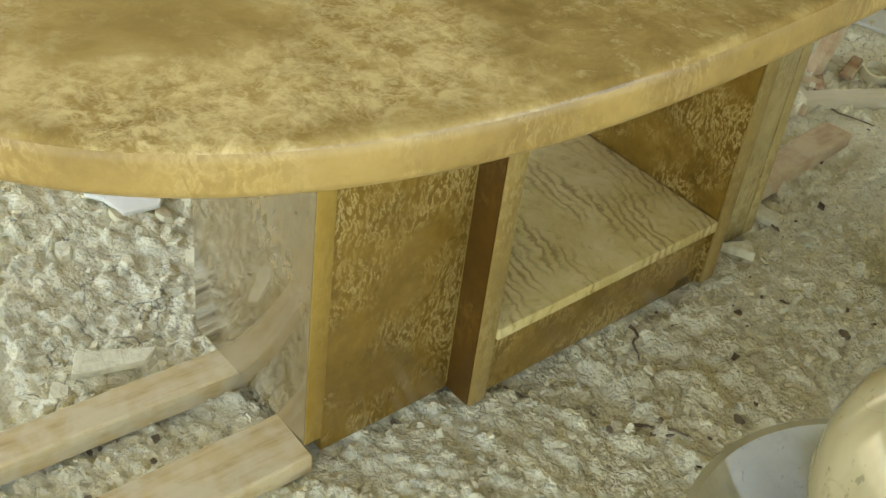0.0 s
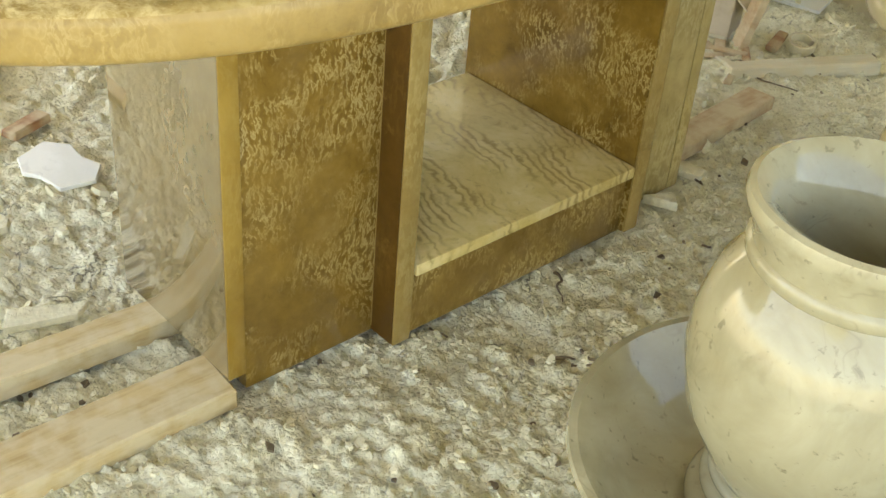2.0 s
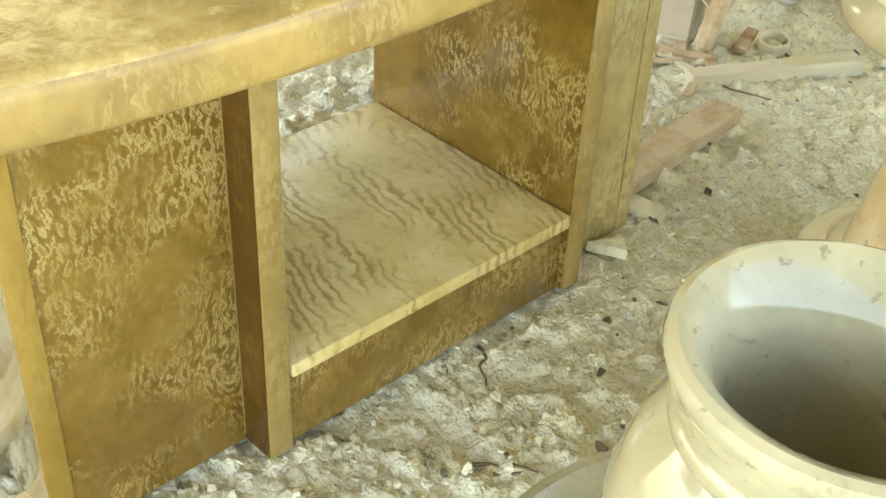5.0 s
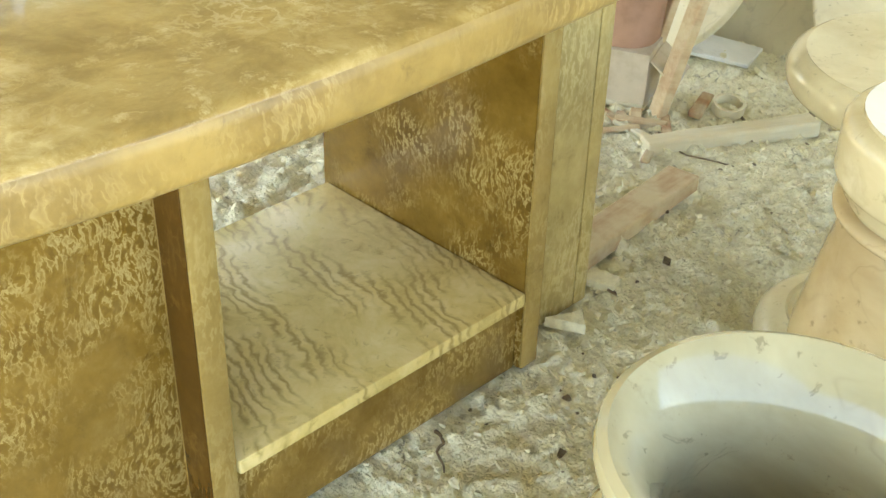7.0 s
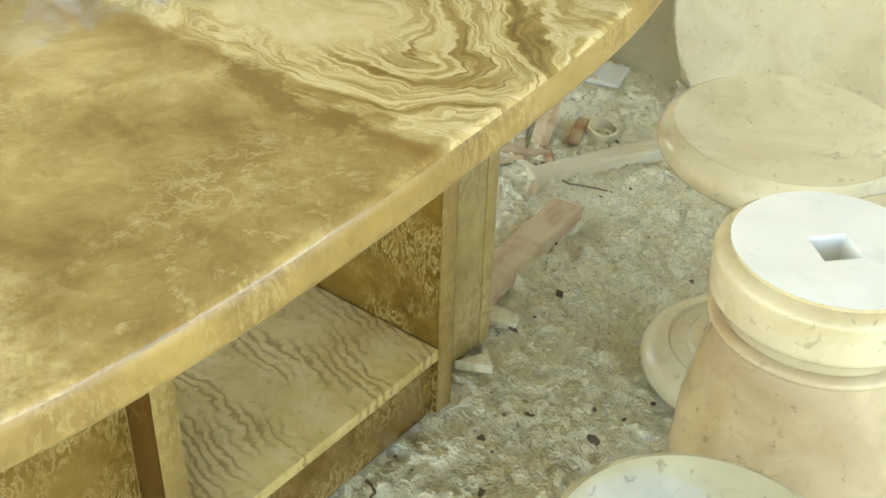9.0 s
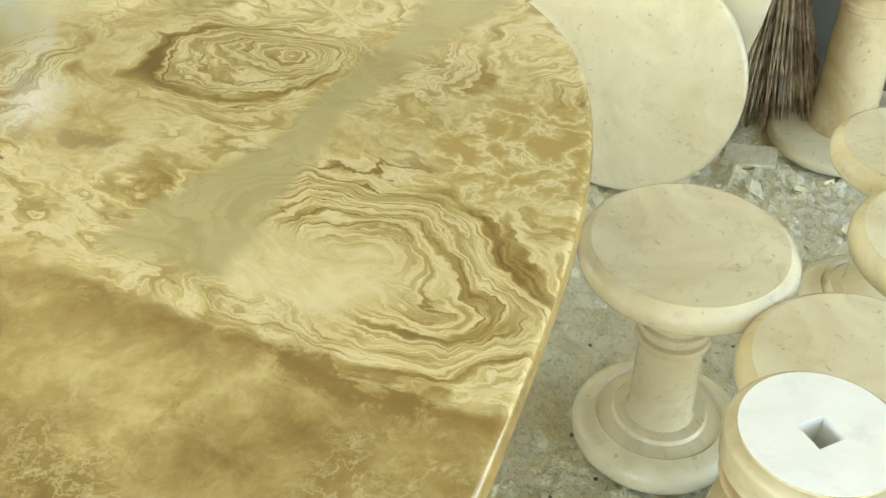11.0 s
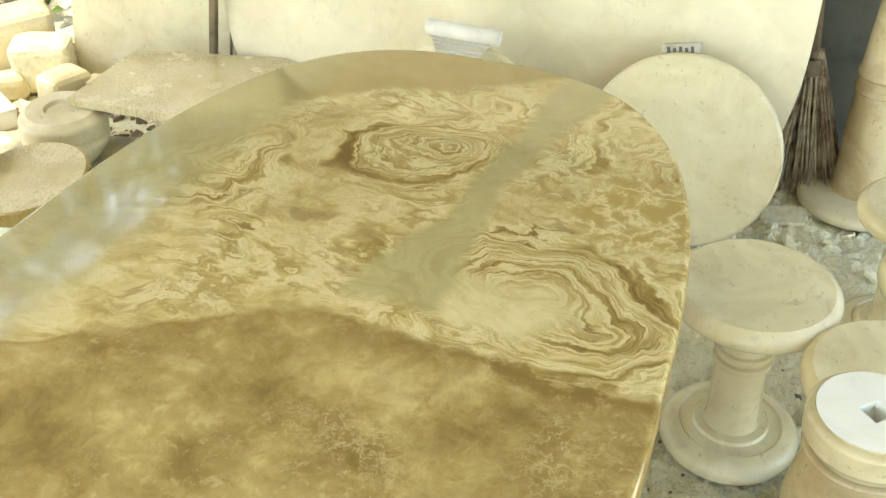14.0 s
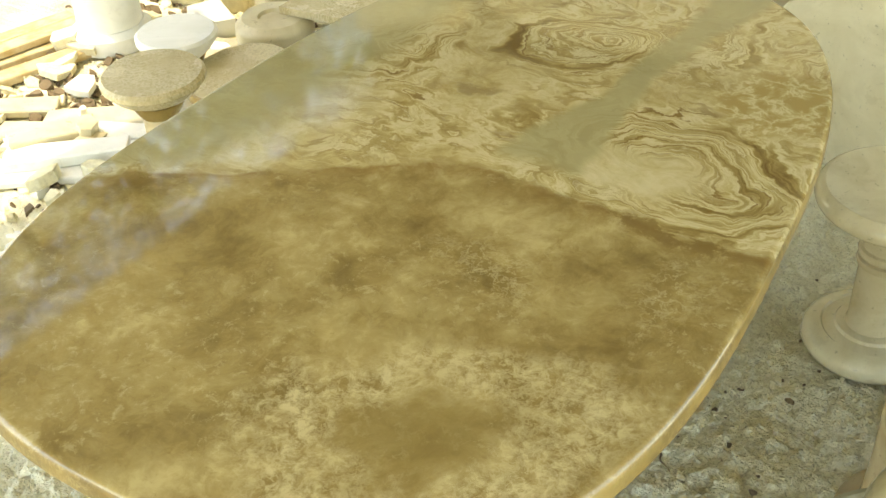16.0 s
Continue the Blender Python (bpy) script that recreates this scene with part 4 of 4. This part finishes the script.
bench = thing("onyx_slab", "large pale onyx slab lying flat on turned stones", "stone slab", (0, 0, 0))
part("slab", prism([(-1.42, 1.175), (-0.9, 1.165), (-0.72, 1.2), (-0.72, 1.5), (-0.95, 1.56), (-1.38, 1.49)], 0.2, 0.225, 0.003, 2), ONYX_PALE, bench)
for x, y in ((-0.95, 1.28), (-0.85, 1.45), (-1.2, 1.5)):
    part("support", box((x - 0.05, y - 0.04, -0.005), (x + 0.05, y + 0.04, 0.2), 0.006), CHIP, bench)
for k, (x, y, z, ln, w, a) in enumerate(((-1.70, 0.50, 0.03, 0.34, 0.10, 4), (-1.86, 0.60, 0.0, 0.30, 0.09, -6), (-1.62, 0.58, 0.0, 0.36, 0.09, 8), (-1.95, 0.50, 0.0, 0.26, 0.08, 12), (-1.78, 0.72, 0.0, 0.32, 0.09, -3), (-1.72, 0.42, 0.0, 0.28, 0.07, 2), (-1.60, 0.70, 0.0, 0.28, 0.08, -9), (-2.08, 0.66, 0.0, 0.3, 0.09, 5), (-1.90, 0.38, 0.0, 0.26, 0.07, -12), (-1.47, 0.64, 0.0, 0.22, 0.06, 15), (-1.80, 0.56, 0.035, 0.24, 0.08, 22), (-1.42, 0.70, 0.02, 0.2, 0.05, -4))):
    b = box((-ln / 2, -w / 2, 0), (ln / 2, w / 2, 0.026), 0.004, 1, 0.005)
    solo("stone_strip", b, (MARBLE_WHITE, MARBLE_PALE, MARBLE_WHITE)[k % 3], "white sawn marble strip lying in the yard", "stone strip", pose(x, y, z, (k % 3 - 1) * 3, (k % 4 - 1) * 2, YARD_TURN + a), group="sawn strips", smooth=False)
for k, (x, y, z, ln) in enumerate(((-2.36, 0.86, 0.0, 0.95), (-2.28, 0.92, 0.0, 0.9), (-2.32, 0.90, 0.028, 0.95), (-2.20, 0.84, 0.0, 0.8), (-2.44, 0.94, 0.0, 0.9), (-2.40, 0.86, 0.03, 0.7))):
    plank((-0.035, -ln / 2, -0.002), (0.035, ln / 2, 0.024), WOOD, "long golden sawn board stacked in the yard", (x, y, z), -26 + 2 * (k % 3))
r = random.Random(5)
for k in range(64):
    a, w = r.uniform(0, 360), r.uniform(0.02, 0.075)
    pts = [(w * r.uniform(0.6, 1.3) * math.cos(6.28 * q / 6), w * r.uniform(0.4, 0.8) * math.sin(6.28 * q / 6)) for q in range(6)]
    shard("stone_shard", pts, r.uniform(0.012, 0.05), (MARBLE_WHITE, CHIP, MARBLE_PALE)[k % 3], "broken pale stone piece in the yard rubble", (r.uniform(-2.3, -1.25), r.uniform(0.0, 1.6), r.uniform(-0.005, 0.02)), (r.uniform(-12, 12), r.uniform(-12, 12), a))
for x, y, s_, h, a in ((-1.78, 1.60, 0.10, 0.14, 20), (-1.92, 1.66, 0.12, 0.2, 50), (-1.66, 1.52, 0.08, 0.1, 75), (-2.04, 1.52, 0.09, 0.1, 10), (-1.86, 1.50, 0.07, 0.08, 35)):
    solo("boulder", box((-s_, -s_ * 0.7, -0.01), (s_, s_ * 0.7, h), 0.03, 3, 0.02), MARBLE_PALE if a > 30 else CHIP, "rough pale quarried boulder among weeds", "boulder", pose(x, y, 0, 0, 0, a), group="rough boulders", smooth=False)
post((-1.93, 1.56, 0.0), (-2.15, 1.9, 0.5), 0.05, "weathered stake leaning over the boulders")
settle(since(mark), 1.19, 5.2, -0.238, -0.06)
# Dark chips added to stand in for shadows in the gaps of the rubble.
chips("yard_litter", "dark soil chips standing in for shadowed gaps between the yard stones", 2600, (-3.2, -1.45, 0.1, 2.0), 0.024, BARK, 15)
chips("yard_gravel", "pale broken marble pieces between the yard stones", 900, (-3.2, -1.45, -0.1, 2.0), 0.028, CHIP, 16)


def leaf_mass(name, count, centre, spread, size, seed):
    rr = random.Random(seed)
    verts, faces = [], []
    clumps = [(Vector((rr.gauss(0, 0.5) * spread[0], rr.gauss(0, 0.5) * spread[1], rr.gauss(0, 0.5) * spread[2])), rr.uniform(0.15, 0.32)) for _ in range(26)]
    for _ in range(count):
        c, k = rr.choice(clumps)
        p = Vector(centre) + c + Vector((rr.gauss(0, k * spread[0]), rr.gauss(0, k * spread[1]), rr.gauss(0, k * spread[2])))
        q = Euler((rr.uniform(0, 6.3), rr.uniform(0, 6.3), rr.uniform(0, 6.3))).to_matrix()
        s = size * rr.uniform(0.6, 1.4)
        n0 = len(verts)
        verts += [tuple(p + q @ Vector(w)) for w in ((-s, 0, 0), (0, -0.35 * s, 0.1 * s), (s, 0, 0), (0, 0.35 * s, 0.1 * s))]
        faces.append((n0, n0 + 1, n0 + 2, n0 + 3))
    me = bpy.data.meshes.new(name)
    me.from_pydata(verts, [], faces)
    me.materials.append(LEAF)
    return new(name, me)


def tree(place, h, seed):
    t = thing("tree", "leafy green tree beyond the yard", "tree", place, group="yard trees")
    rr = random.Random(seed)
    part("trunk", lathe([(0, 0), (0.16, 0), (0.12, 0.3), (0.09, h * 0.5), (0.04, h * 0.85), (0, h * 0.86)], 14), BARK, t)
    for k in range(6):
        z0 = h * rr.uniform(0.4, 0.7)
        a = rr.uniform(0, 6.28)
        d = Vector((math.cos(a), math.sin(a), rr.uniform(0.5, 1.0))) * h * 0.25
        b = lathe([(0, 0), (0.04, 0), (0.015, 1), (0, 1)], 8)
        bmesh.ops.transform(b, matrix=Matrix.Translation((0, 0, z0)) @ d.to_track_quat("Z", "Y").to_matrix().to_4x4() @ Matrix.Diagonal((1, 1, d.length, 1)), verts=b.verts)
        part("limb", b, BARK, t)
    crown = leaf_mass("crown", 1700, (0, 0, h * 0.72), (h * 0.34, h * 0.34, h * 0.26), 0.09, seed)
    crown.parent = t
    return t


tree((-5.4, 4.6, 0), 4.6, 1)
tree((-5.1, 2.5, 0), 5.2, 6)
tree((-7.0, 2.6, 0), 5.4, 2)
tree((-4.2, 6.6, 0), 5.0, 3)
tree((-8.0, 6.0, 0), 6.2, 4)
tree((-7.6, -0.6, 0), 5.2, 5)
for place, spread, seed in (((-3.8, 3.3, 0.9), (0.7, 0.7, 1.0), 12), ((-4.9, 2.2, 0.8), (0.8, 0.9, 0.8), 13), ((-3.0, 4.6, 1.0), (1.0, 0.7, 1.1), 14)):
    tagged(leaf_mass("shrub", 3200, place, spread, 0.075, seed), "tall green shrub growing beyond the yard", "shrub", group="yard shrubs")
tagged(leaf_mass("bush", 5200, (-3.6, 2.35, 0.2), (0.6, 0.45, 0.3), 0.045, 9), "low green bush growing behind the stones", "bush")


# ---- twigs in the dust ----
def twig(points, r, label):
    """A thin crooked stick that lies on the ground along some points."""
    bm = bmesh.new()
    path = [Vector((x, y, ground_height(x, y) + r * 0.6)) for x, y in points]
    path = [a.lerp(b, k / 3) + Vector((random.uniform(-1, 1), random.uniform(-1, 1), 0.3)) * r * 0.7 for a, b in zip(path, path[1:]) for k in range(3)] + [path[-1]]
    rings = []
    for k, p in enumerate(path):
        way = (path[min(k + 1, len(path) - 1)] - path[max(k - 1, 0)]).normalized()
        side = way.cross(Vector((0, 0, 1))).normalized()
        up = side.cross(way)
        w = r * (1 - 0.6 * k / len(path))
        rings.append([bm.verts.new(p + (side * math.cos(q * math.pi / 3) + up * math.sin(q * math.pi / 3)) * w) for q in range(6)])
    for a, b in zip(rings, rings[1:]):
        for q in range(6):
            bm.faces.new((a[q], a[(q + 1) % 6], b[(q + 1) % 6], b[q]))
    bm.faces.new(rings[0][::-1])
    bm.faces.new(rings[-1])
    return solo("twig", bm, BARK, label, "twig", group="twigs in the dust")


twig([(-0.16, 0.13), (-0.132, 0.118), (-0.124, 0.098), (-0.092, 0.08)], 0.0032, "dark crooked twig lying in the dust beside the table")
twig([(-0.165, -0.154), (-0.148, -0.128)], 0.0026, "short dark stick lying by the table leg")
twig([(-0.496, 1.075), (-0.43, 1.068), (-0.387, 1.05), (-0.303, 1.092)], 0.003, "thin dark twig lying among the offcuts")
for pts in ([(0.0, -0.035), (0.03, -0.02)], [(0.02, 0.0), (0.05, -0.01), (0.075, 0.008)], [(0.035, -0.03), (0.06, -0.008)]):
    twig(pts, 0.0034, "short dark twig lying in the dust")
plank((-0.018, -0.05, -0.003), (0.018, 0.05, 0.016), WOOD_RED, "short brown offcut beside a marble shard", (-1.09, -0.39, 0), 20, "offcut")
shard("stone_shard", [(-0.035, -0.012), (0.03, -0.02), (0.022, 0.016)], 0.02, CHIP, "small broken wedge under the table leg", (-0.185, 0.445, 0), (4, 0, 35))
